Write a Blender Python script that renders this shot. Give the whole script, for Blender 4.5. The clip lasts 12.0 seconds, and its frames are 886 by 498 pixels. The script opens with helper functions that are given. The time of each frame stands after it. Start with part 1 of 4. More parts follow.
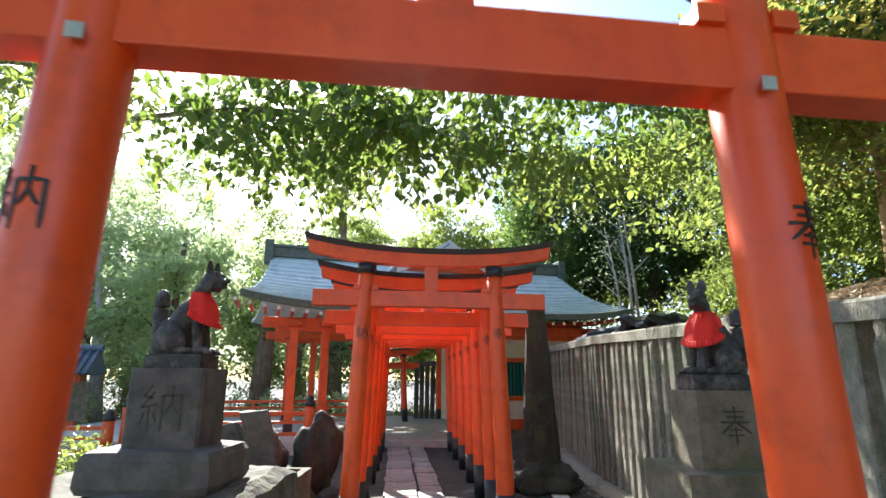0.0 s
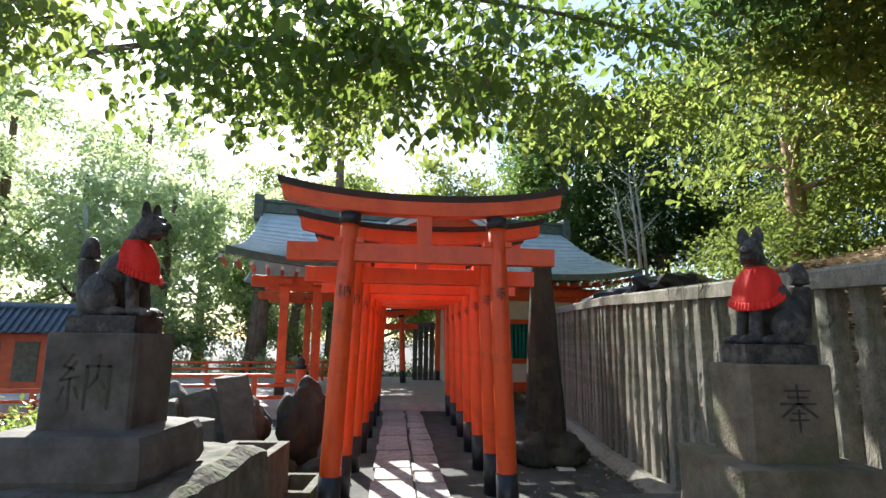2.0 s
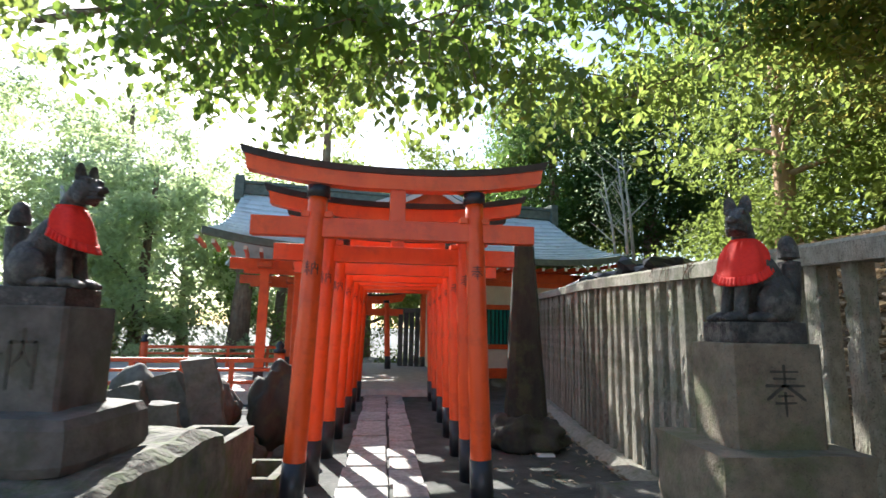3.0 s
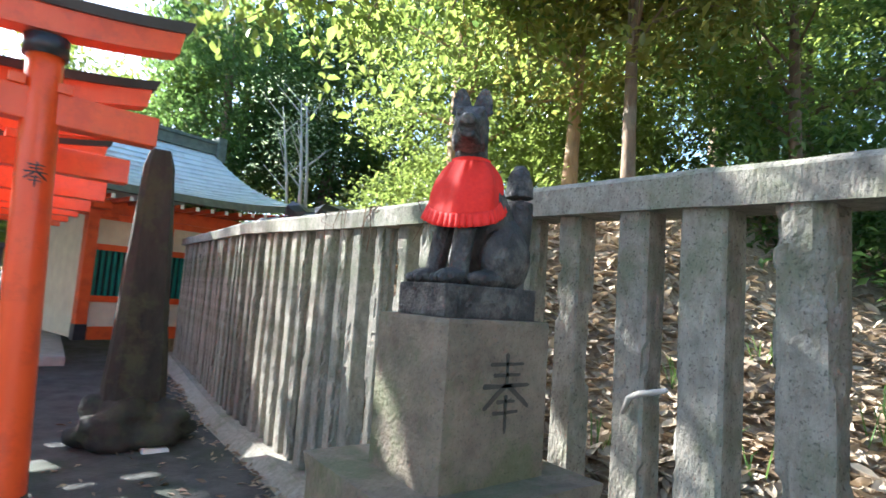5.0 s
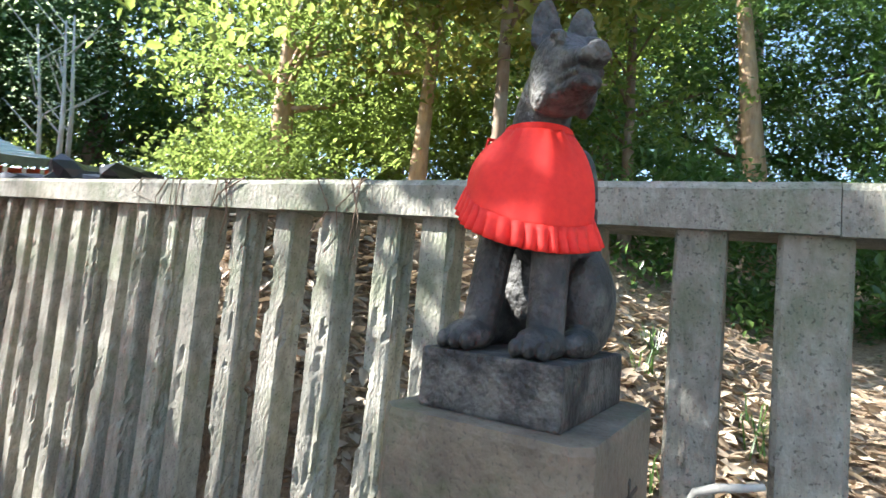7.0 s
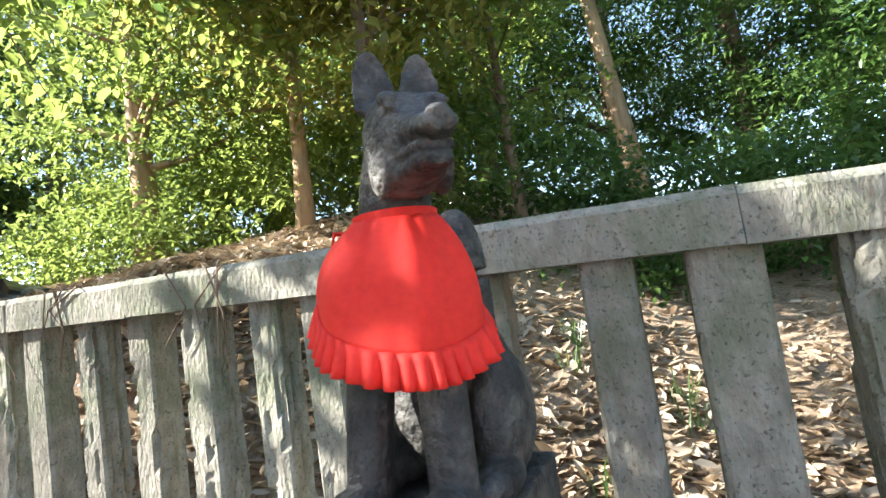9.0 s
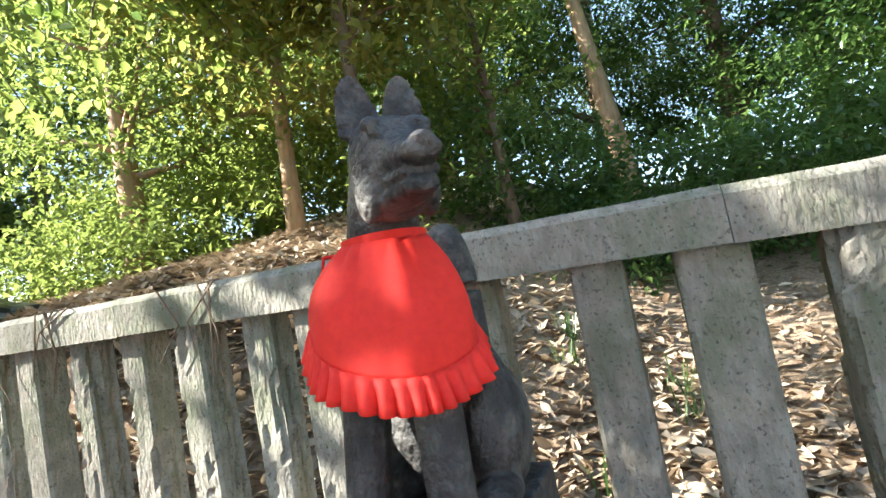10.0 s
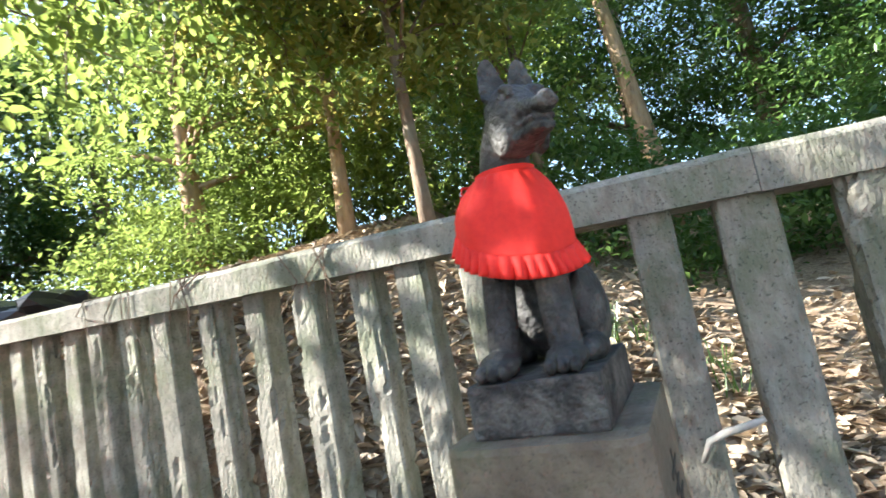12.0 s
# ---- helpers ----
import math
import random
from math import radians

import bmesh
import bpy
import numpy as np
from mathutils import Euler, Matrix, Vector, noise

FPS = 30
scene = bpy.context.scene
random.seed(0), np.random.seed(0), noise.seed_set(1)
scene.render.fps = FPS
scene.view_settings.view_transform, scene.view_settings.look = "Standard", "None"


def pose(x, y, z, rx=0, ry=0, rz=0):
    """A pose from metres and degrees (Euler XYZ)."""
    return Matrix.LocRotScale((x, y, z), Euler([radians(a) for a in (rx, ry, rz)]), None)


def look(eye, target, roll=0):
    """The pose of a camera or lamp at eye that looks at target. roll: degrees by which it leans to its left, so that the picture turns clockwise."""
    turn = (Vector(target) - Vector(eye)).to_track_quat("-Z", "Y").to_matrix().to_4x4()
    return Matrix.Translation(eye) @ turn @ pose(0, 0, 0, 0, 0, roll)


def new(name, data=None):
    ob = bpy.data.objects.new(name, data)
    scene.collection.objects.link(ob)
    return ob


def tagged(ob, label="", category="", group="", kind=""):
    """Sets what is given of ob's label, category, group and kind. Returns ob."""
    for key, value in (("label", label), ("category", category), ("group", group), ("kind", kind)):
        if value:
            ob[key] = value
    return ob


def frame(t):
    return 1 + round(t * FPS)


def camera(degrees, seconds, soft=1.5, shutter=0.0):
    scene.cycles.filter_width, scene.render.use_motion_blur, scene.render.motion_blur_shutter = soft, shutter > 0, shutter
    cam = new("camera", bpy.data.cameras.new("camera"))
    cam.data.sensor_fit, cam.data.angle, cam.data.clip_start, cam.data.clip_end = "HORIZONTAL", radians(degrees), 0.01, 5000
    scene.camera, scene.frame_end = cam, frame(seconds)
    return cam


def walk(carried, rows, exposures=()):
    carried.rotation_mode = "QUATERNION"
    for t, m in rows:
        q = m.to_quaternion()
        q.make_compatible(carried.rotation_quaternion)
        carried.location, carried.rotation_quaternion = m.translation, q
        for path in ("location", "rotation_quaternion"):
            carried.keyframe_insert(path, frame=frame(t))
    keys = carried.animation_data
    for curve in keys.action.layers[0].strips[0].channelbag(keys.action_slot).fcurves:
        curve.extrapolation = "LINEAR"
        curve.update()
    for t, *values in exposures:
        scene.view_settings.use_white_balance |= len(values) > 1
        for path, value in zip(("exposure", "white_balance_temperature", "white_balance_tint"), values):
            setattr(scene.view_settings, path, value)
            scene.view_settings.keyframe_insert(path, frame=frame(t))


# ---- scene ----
cam = camera(79.3, 12.0, shutter=0.3)
EXPOSURES = [(0, 1.95, 6250, 10), (0.5, 1.67, 6250, 10), (1.0, 1.45, 6250, 10), (1.75, 1.53, 6250, 10), (2.5, 1.7, 6250, 10), (4.5, 2.4, 5800, 10), (5.5, 2.8, 5850, 10), (7.5, 2.67, 6000, 10), (9.5, 2.65, 6250, 10), (12, 2.67, 6100, 10)]
PATH = [
    (0, (-0.097, -0.06, 1.341), (-0.069, 1.882, 1.817), 0.4),
    (0.5, (0.02, 0.4, 1.366), (0.031, 2.344, 1.838), 0.4),
    (1, (0.05, 0.62, 1.388), (0.048, 2.572, 1.827), 0.7),
    (1.5, (0.0, 0.69, 1.397), (0.015, 2.654, 1.774), 0.7),
    (2, (-0.022, 0.716, 1.393), (0.002, 2.688, 1.728), 0.7),
    (2.5, (-0.026, 0.776, 1.387), (0.011, 2.754, 1.683), 0.6),
    (2.7, (0.024, 0.828, 1.361), (0.052, 2.806, 1.654), 0.8),
    (4.3, (0.52, 1.96, 1.3), (1.301, 3.784, 1.527), 2.2),
    (4.5, (0.561, 2.045, 1.332), (1.499, 3.801, 1.527), 1.9),
    (5, (0.686, 2.335, 1.341), (1.865, 3.94, 1.526), 4.0),
    (5.5, (0.723, 2.649, 1.352), (2.078, 4.112, 1.501), 8.8),
    (6, (0.701, 3.026, 1.389), (2.236, 4.3, 1.528), 9.9),
    (6.5, (0.744, 3.229, 1.434), (2.366, 4.39, 1.577), 9.1),
    (7, (0.84, 3.363, 1.486), (2.537, 4.408, 1.649), 5.1),
    (7.5, (0.891, 3.43, 1.553), (2.66, 4.348, 1.715), 0.8),
    (9.3, (1.091, 3.382, 1.696), (2.94, 4.124, 1.873), -9.4),
    (9.5, (1.088, 3.378, 1.703), (2.939, 4.117, 1.87), -9.9),
    (10, (1.079, 3.38, 1.722), (2.936, 4.107, 1.881), -10.9),
    (10.5, (1.078, 3.381, 1.72), (2.936, 4.102, 1.887), -11.4),
    (11, (1.077, 3.375, 1.705), (2.933, 4.098, 1.887), -11.7),
    (11.5, (0.929, 3.397, 1.623), (2.786, 4.111, 1.826), -11.6),
    (12, (0.68, 3.442, 1.541), (2.493, 4.254, 1.777), -11.1),
]
walk(cam, [(t, look(eye, target, roll)) for t, eye, target, roll in PATH], EXPOSURES)

# ---- world, sun, exposure ----
GROUND = -0.2
SUN_AZ, SUN_EL = radians(24), radians(34)      # azimuth to the left of +y
sun_way = Vector((-math.sin(SUN_AZ) * math.cos(SUN_EL), math.cos(SUN_AZ) * math.cos(SUN_EL), math.sin(SUN_EL)))
world = bpy.data.worlds.new("sky")
world.use_nodes = True
scene.world = world
wn = world.node_tree.nodes
sky = wn.new("ShaderNodeTexSky")
sky.sky_type, sky.sun_disc = "NISHITA", False
sky.sun_elevation, sky.sun_rotation = SUN_EL, -SUN_AZ
sky.air_density, sky.dust_density = 1.0, 1.0
world.node_tree.links.new(sky.outputs[0], wn["Background"].inputs[0])
wn["Background"].inputs[1].default_value = 0.095
sun = new("sun", bpy.data.lights.new("sun", "SUN"))
sun.data.energy, sun.data.angle, sun.data.color = 5.0, radians(0.6), (1.0, 0.95, 0.86)
sun.matrix_world = look(Vector((0, 0, 20)), Vector((0, 0, 20)) - sun_way)


# ---- materials ----
def material(name, dark, light, rough=0.7, scale=8.0, metal=0.0, bump=0.0, bscale=40.0, spots=None, sscale=3.0, samount=0.5, piece=0.0, coat=0.0, stretch=(1, 1, 1), pits=0.0, pscale=110.0):
    m = bpy.data.materials.new(name)
    m.use_nodes = True
    n, l = m.node_tree.nodes, m.node_tree.links
    b = n["Principled BSDF"]
    b.inputs["Roughness"].default_value, b.inputs["Metallic"].default_value = rough, metal
    b.inputs["Coat Weight"].default_value = coat
    tc = n.new("ShaderNodeTexCoord")
    mp = n.new("ShaderNodeMapping")
    mp.inputs["Scale"].default_value = stretch
    l.new(tc.outputs["Object"], mp.inputs["Vector"])
    t = n.new("ShaderNodeTexNoise")
    t.inputs["Scale"].default_value, t.inputs["Detail"].default_value, t.inputs["Roughness"].default_value = scale, 8, 0.65
    l.new(mp.outputs[0], t.inputs["Vector"])
    r = n.new("ShaderNodeValToRGB")
    r.color_ramp.elements[0].position, r.color_ramp.elements[1].position = 0.32, 0.68
    r.color_ramp.elements[0].color, r.color_ramp.elements[1].color = (*dark, 1), (*light, 1)
    l.new(t.outputs["Fac"], r.inputs[0])
    col = r.outputs[0]
    if spots:
        t2 = n.new("ShaderNodeTexNoise")
        t2.inputs["Scale"].default_value, t2.inputs["Detail"].default_value, t2.inputs["Roughness"].default_value = sscale, 6, 0.7
        l.new(tc.outputs["Object"], t2.inputs["Vector"])
        r2 = n.new("ShaderNodeValToRGB")
        r2.color_ramp.elements[0].position, r2.color_ramp.elements[1].position = 0.5, 0.62
        l.new(t2.outputs["Fac"], r2.inputs[0])
        mu = n.new("ShaderNodeMath")
        mu.operation = "MULTIPLY"
        mu.inputs[1].default_value = samount
        l.new(r2.outputs[0], mu.inputs[0])
        mx = n.new("ShaderNodeMix")
        mx.data_type = "RGBA"
        l.new(mu.outputs[0], mx.inputs["Factor"])
        l.new(col, mx.inputs[6])
        mx.inputs[7].default_value = (*spots, 1)
        col = mx.outputs[2]
    if pits:
        t4 = n.new("ShaderNodeTexNoise")
        t4.inputs["Scale"].default_value, t4.inputs["Detail"].default_value = pscale, 3
        l.new(tc.outputs["Object"], t4.inputs["Vector"])
        r4 = n.new("ShaderNodeValToRGB")
        r4.color_ramp.elements[0].position, r4.color_ramp.elements[1].position = 0.3, 0.42
        low = 1 - pits
        r4.color_ramp.elements[0].color, r4.color_ramp.elements[1].color = (low, low, low, 1), (1, 1, 1, 1)
        l.new(t4.outputs["Fac"], r4.inputs[0])
        m4 = n.new("ShaderNodeMix")
        m4.data_type, m4.blend_type = "RGBA", "MULTIPLY"
        m4.inputs["Factor"].default_value = 1.0
        l.new(col, m4.inputs[6])
        l.new(r4.outputs[0], m4.inputs[7])
        col = m4.outputs[2]
    if piece:
        oi = n.new("ShaderNodeObjectInfo")
        mr = n.new("ShaderNodeMapRange")
        mr.inputs[3].default_value, mr.inputs[4].default_value = 1 - piece, 1 + piece
        l.new(oi.outputs["Random"], mr.inputs[0])
        hs = n.new("ShaderNodeHueSaturation")
        l.new(mr.outputs[0], hs.inputs["Value"])
        l.new(col, hs.inputs["Color"])
        col = hs.outputs[0]
    l.new(col, b.inputs["Base Color"])
    if bump:
        t3 = n.new("ShaderNodeTexNoise")
        t3.inputs["Scale"].default_value, t3.inputs["Detail"].default_value = bscale, 6
        l.new(mp.outputs[0], t3.inputs["Vector"])
        bp = n.new("ShaderNodeBump")
        bp.inputs["Strength"].default_value, bp.inputs["Distance"].default_value = bump, 0.02
        l.new(t3.outputs["Fac"], bp.inputs["Height"])
        l.new(bp.outputs[0], b.inputs["Normal"])
    return m


def leaf_material(name, dark, light, through_, rough=0.45, mix=0.45):
    m = bpy.data.materials.new(name)
    m.use_nodes = True
    n, l = m.node_tree.nodes, m.node_tree.links
    b = n["Principled BSDF"]
    b.inputs["Roughness"].default_value = rough
    ge = n.new("ShaderNodeNewGeometry")
    r = n.new("ShaderNodeValToRGB")
    r.color_ramp.elements[0].color, r.color_ramp.elements[1].color = (*dark, 1), (*light, 1)
    tc = n.new("ShaderNodeTexCoord")
    nz = n.new("ShaderNodeTexNoise")
    nz.inputs["Scale"].default_value, nz.inputs["Detail"].default_value = 1.4, 3
    l.new(tc.outputs["Object"], nz.inputs["Vector"])
    mr = n.new("ShaderNodeMapRange")
    mr.inputs[1].default_value, mr.inputs[2].default_value, mr.inputs[3].default_value, mr.inputs[4].default_value = 0.3, 0.7, -0.3, 0.6
    l.new(nz.outputs["Fac"], mr.inputs[0])
    ad = n.new("ShaderNodeMath")
    ad.operation = "MULTIPLY_ADD"
    ad.inputs[1].default_value = 0.7
    l.new(ge.outputs["Random Per Island"], ad.inputs[0])
    l.new(mr.outputs[0], ad.inputs[2])
    l.new(ad.outputs[0], r.inputs[0])
    l.new(r.outputs[0], b.inputs["Base Color"])
    tr = n.new("ShaderNodeBsdfTranslucent")
    hs = n.new("ShaderNodeMix")
    hs.data_type = "RGBA"
    hs.inputs["Factor"].default_value = 0.7
    l.new(r.outputs[0], hs.inputs[6])
    hs.inputs[7].default_value = (*through_, 1)
    l.new(hs.outputs[2], tr.inputs["Color"])
    ms = n.new("ShaderNodeMixShader")
    ms.inputs[0].default_value = mix
    l.new(b.outputs[0], ms.inputs[1])
    l.new(tr.outputs[0], ms.inputs[2])
    l.new(ms.outputs[0], n["Material Output"].inputs["Surface"])
    return m


VERMILION = material("vermilion paint", (0.76, 0.062, 0.007), (0.9, 0.108, 0.012), 0.4, 3, bump=0.06, bscale=14, coat=0.12, spots=(0.45, 0.04, 0.01), sscale=5, samount=0.35, stretch=(1, 1, 0.25))
VERM_OLD = material("aged vermilion timber", (0.66, 0.08, 0.015), (0.8, 0.13, 0.025), 0.45, 5, bump=0.08, bscale=25, spots=(0.4, 0.05, 0.02), samount=0.4)
BLACK = material("black lacquer", (0.012, 0.012, 0.015), (0.03, 0.03, 0.035), 0.35, 6, bump=0.05)
INK = material("black brushed ink", (0.01, 0.01, 0.01), (0.02, 0.02, 0.02), 0.5, 20)
FENCE = material("weathered grey concrete", (0.2, 0.185, 0.145), (0.37, 0.345, 0.28), 0.9, 20, bump=0.55, bscale=70, spots=(0.14, 0.16, 0.085), sscale=2.2, samount=0.65, piece=0.2, stretch=(1, 1, 0.5), pits=0.55, pscale=95)
PEDESTAL = material("brown grey carved stone", (0.115, 0.094, 0.066), (0.24, 0.2, 0.14), 0.85, 8, bump=0.45, bscale=60, spots=(0.085, 0.11, 0.04), sscale=3.5, samount=0.6, pits=0.35, pscale=120)
DARKSTONE = material("dark basalt stone", (0.016, 0.0155, 0.015), (0.075, 0.071, 0.064), 0.6, 14, bump=0.6, bscale=70, spots=(0.18, 0.17, 0.145), sscale=7, samount=0.6, pits=0.4, pscale=140)
GREYSTONE = material("dark grey weathered stone", (0.06, 0.056, 0.05), (0.14, 0.13, 0.115), 0.85, 6, bump=0.3, bscale=50, spots=(0.05, 0.06, 0.03), sscale=4, samount=0.5)
STELE = material("near black mossy slate", (0.01, 0.01, 0.009), (0.045, 0.042, 0.032), 0.8, 4, bump=0.5, bscale=25, spots=(0.06, 0.07, 0.03), sscale=3, samount=0.6, stretch=(1, 1, 0.3))
MOSSROCK = material("mossy rough rock", (0.05, 0.047, 0.039), (0.16, 0.15, 0.122), 0.9, 6, bump=0.7, bscale=25, spots=(0.07, 0.1, 0.03), sscale=4, samount=0.7)
SLAB = material("grey paving stone", (0.26, 0.25, 0.235), (0.48, 0.465, 0.44), 0.8, 9, bump=0.35, bscale=40, spots=(0.14, 0.14, 0.11), sscale=5, samount=0.5, piece=0.15)
EARTH = material("dark damp earth", (0.034, 0.036, 0.033), (0.1, 0.1, 0.092), 0.9, 4, bump=0.5, bscale=30, spots=(0.025, 0.04, 0.014), sscale=1.5, samount=0.6)
LITTER = material("leaf littered soil", (0.14, 0.09, 0.055), (0.38, 0.28, 0.18), 0.95, 25, bump=0.6, bscale=40)
CLOTH = material("red cotton cloth", (0.72, 0.018, 0.01), (0.84, 0.03, 0.014), 0.75, 60, bump=0.12, bscale=500)
BARK = material("brown tree bark", (0.09, 0.06, 0.04), (0.24, 0.16, 0.1), 0.9, 10, bump=0.6, bscale=30, stretch=(1, 1, 0.25), spots=(0.3, 0.28, 0.22), samount=0.3)
ROOF = material("pale green copper roof", (0.6, 0.7, 0.69), (0.78, 0.85, 0.84), 0.3, 6, bump=0.1, spots=(0.2, 0.28, 0.28), samount=0.4)
ROOFEDGE = material("dark verdigris roof edge", (0.07, 0.09, 0.07), (0.14, 0.17, 0.13), 0.6, 8)
PLASTER = material("cream wall plaster", (0.62, 0.54, 0.4), (0.75, 0.67, 0.5), 0.85, 4, bump=0.1)
GREEN = material("green painted lattice", (0.01, 0.16, 0.12), (0.02, 0.24, 0.18), 0.5, 8)
TILE = material("blue grey roof tile", (0.07, 0.1, 0.13), (0.14, 0.18, 0.22), 0.4, 8, bump=0.1)
WOODDECK = material("pale worn deck stone", (0.36, 0.34, 0.3), (0.55, 0.52, 0.47), 0.85, 5, bump=0.2)
WHITE = material("white painted ends", (0.7, 0.68, 0.62), (0.8, 0.78, 0.74), 0.6, 8)
STEEL = material("dull grey metal", (0.45, 0.44, 0.42), (0.6, 0.59, 0.57), 0.4, 12, 0.8)
LEAF_A = leaf_material("broad green leaves", (0.03, 0.09, 0.012), (0.1, 0.17, 0.02), (0.3, 0.42, 0.08), 0.32)
LEAF_B = leaf_material("dark evergreen leaves", (0.025, 0.07, 0.02), (0.08, 0.14, 0.03), (0.24, 0.38, 0.1), 0.3)
LEAF_C = leaf_material("yellow green leaves", (0.02, 0.06, 0.012), (0.13, 0.18, 0.03), (0.4, 0.5, 0.12), 0.32)
# LEAF_Y and LEAF_E are lighter copies with sunlight put into the leaf colour.
LEAF_Y = leaf_material("yellowing leaves, sunlight in colour", (0.05, 0.085, 0.014), (0.2, 0.19, 0.035), (0.55, 0.5, 0.12), 0.33, mix=0.5)
LEAF_E = leaf_material("fresh leaves, sunlight in colour", (0.035, 0.085, 0.014), (0.15, 0.2, 0.035), (0.46, 0.56, 0.13), 0.32, mix=0.5)
# Paler than the other leaves: bright backlit haze is put into the colour.
LEAF_D = leaf_material("pale green foliage, haze in colour", (0.2, 0.28, 0.13), (0.42, 0.5, 0.26), (0.7, 0.8, 0.45), mix=0.65)
DRYLEAF = leaf_material("dry fallen leaves", (0.12, 0.075, 0.04), (0.62, 0.5, 0.36), (0.4, 0.29, 0.17), 0.6, mix=0.2)
# Lighter copy of BARK: warm sun on the trunks is put into the colour.
BARK_O = material("orange bark, sunlight in colour", (0.22, 0.13, 0.07), (0.5, 0.33, 0.19), 0.9, 10, bump=0.6, bscale=30, stretch=(1, 1, 0.25), spots=(0.3, 0.26, 0.2), samount=0.4)
BARK_P = material("pale grey bark", (0.3, 0.28, 0.24), (0.55, 0.53, 0.47), 0.85, 10, bump=0.4, bscale=30, stretch=(1, 1, 0.25))


# ---- mesh helpers ----
def mesh_from(name, bm, mat, smooth=False):
    me = bpy.data.meshes.new(name)
    bm.normal_update()
    bm.to_mesh(me)
    bm.free()
    me.materials.append(mat)
    if smooth:
        for p in me.polygons:
            p.use_smooth = True
    return me


def part(name, bm, mat, parent=None, label="", smooth=False):
    ob = new(name, mesh_from(name, bm, mat, smooth))
    if parent is not None:
        ob.parent = parent
    if label:
        ob["label"] = label
    return ob


def thing(name, label, category, group="", kind="", at=None):
    ob = new(name)
    if at is not None:
        ob.matrix_world = at
    return tagged(ob, label, category, group, kind)


def box(bm, x0, y0, z0, x1, y1, z1, bevel=0.0, taper=0.0, m=None):
    """A box; taper shrinks its top inwards by so many metres."""
    t = taper
    cs = [(x0, y0, z0), (x1, y0, z0), (x1, y1, z0), (x0, y1, z0), (x0 + t, y0 + t, z1), (x1 - t, y0 + t, z1), (x1 - t, y1 - t, z1), (x0 + t, y1 - t, z1)]
    vs = [bm.verts.new(m @ Vector(c) if m else c) for c in cs]
    fs = [bm.faces.new([vs[i] for i in f]) for f in ((3, 2, 1, 0), (4, 5, 6, 7), (0, 1, 5, 4), (1, 2, 6, 5), (2, 3, 7, 6), (3, 0, 4, 7))]
    if bevel:
        bmesh.ops.bevel(bm, geom=list({e for f in fs for e in f.edges}), offset=bevel, segments=2, affect="EDGES", profile=0.6)
    return bm


def tube(bm, points, radii, seg=12, caps=True):
    """A round tube along points."""
    rings = []
    for i, p in enumerate(points):
        p = Vector(p)
        a, b = Vector(points[max(i - 1, 0)]), Vector(points[min(i + 1, len(points) - 1)])
        q = (b - a).to_track_quat("Z", "Y")
        rings.append([bm.verts.new(p + q @ Vector((radii[i] * math.cos(k * math.tau / seg), radii[i] * math.sin(k * math.tau / seg), 0))) for k in range(seg)])
    for r0, r1 in zip(rings, rings[1:]):
        for k in range(seg):
            bm.faces.new((r0[k], r0[(k + 1) % seg], r1[(k + 1) % seg], r1[k]))
    if caps:
        bm.faces.new(rings[0][::-1])
        bm.faces.new(rings[-1])
    return bm


def rings_mesh(bm, rings, caps=True):
    vs = [[bm.verts.new(p) for p in r] for r in rings]
    n = len(rings[0])
    for a, b in zip(vs, vs[1:]):
        for k in range(n):
            bm.faces.new((a[k], a[(k + 1) % n], b[(k + 1) % n], b[k]))
    if caps:
        bm.faces.new(vs[0][::-1])
        bm.faces.new(vs[-1])
    return bm


def rough_block(bm, x0, y0, z0, x1, y1, z1, amount=0.03, cuts=4, taper=0.0, seed=0.0, m=None):
    """A weathered block of stone with an uneven surface."""
    tmp = bmesh.new()
    box(tmp, x0, y0, z0, x1, y1, z1, 0, taper)
    bmesh.ops.subdivide_edges(tmp, edges=tmp.edges[:], cuts=cuts, use_grid_fill=True)
    c = Vector(((x0 + x1) / 2, (y0 + y1) / 2, (z0 + z1) / 2))
    h = Vector(((x1 - x0) / 2, (y1 - y0) / 2, (z1 - z0) / 2))
    for v in tmp.verts:
        u = v.co - c
        e = sum(abs(u[k]) / h[k] > 0.95 for k in range(3))
        d = noise.noise_vector(v.co * 2.3 + Vector((seed, seed * 1.7, 0))) * amount + noise.noise_vector(v.co * 7 + Vector((seed, 0, 0))) * amount * 0.4
        v.co += d - (u * (0.05 * (e - 1)) if e > 1 else Vector())
        if m:
            v.co = m @ v.co
    me = bpy.data.meshes.new("tmp")
    tmp.to_mesh(me)
    tmp.free()
    bm.from_mesh(me)
    bpy.data.meshes.remove(me)
    return bm


def boulder(bm, c, r, seed=0.0, amount=0.25, sub=3):
    s = bmesh.ops.create_icosphere(bm, subdivisions=sub, radius=1.0)["verts"]
    for v in s:
        k = 1 + amount * noise.noise(v.co * 1.3 + Vector((seed, seed, 0))) + amount * 0.4 * noise.noise(v.co * 3.5 + Vector((seed, 0, 0)))
        v.co = Vector((c[0] + v.co.x * r[0] * k, c[1] + v.co.y * r[1] * k, c[2] + v.co.z * r[2] * k))
    return bm


rng = np.random.default_rng(7)


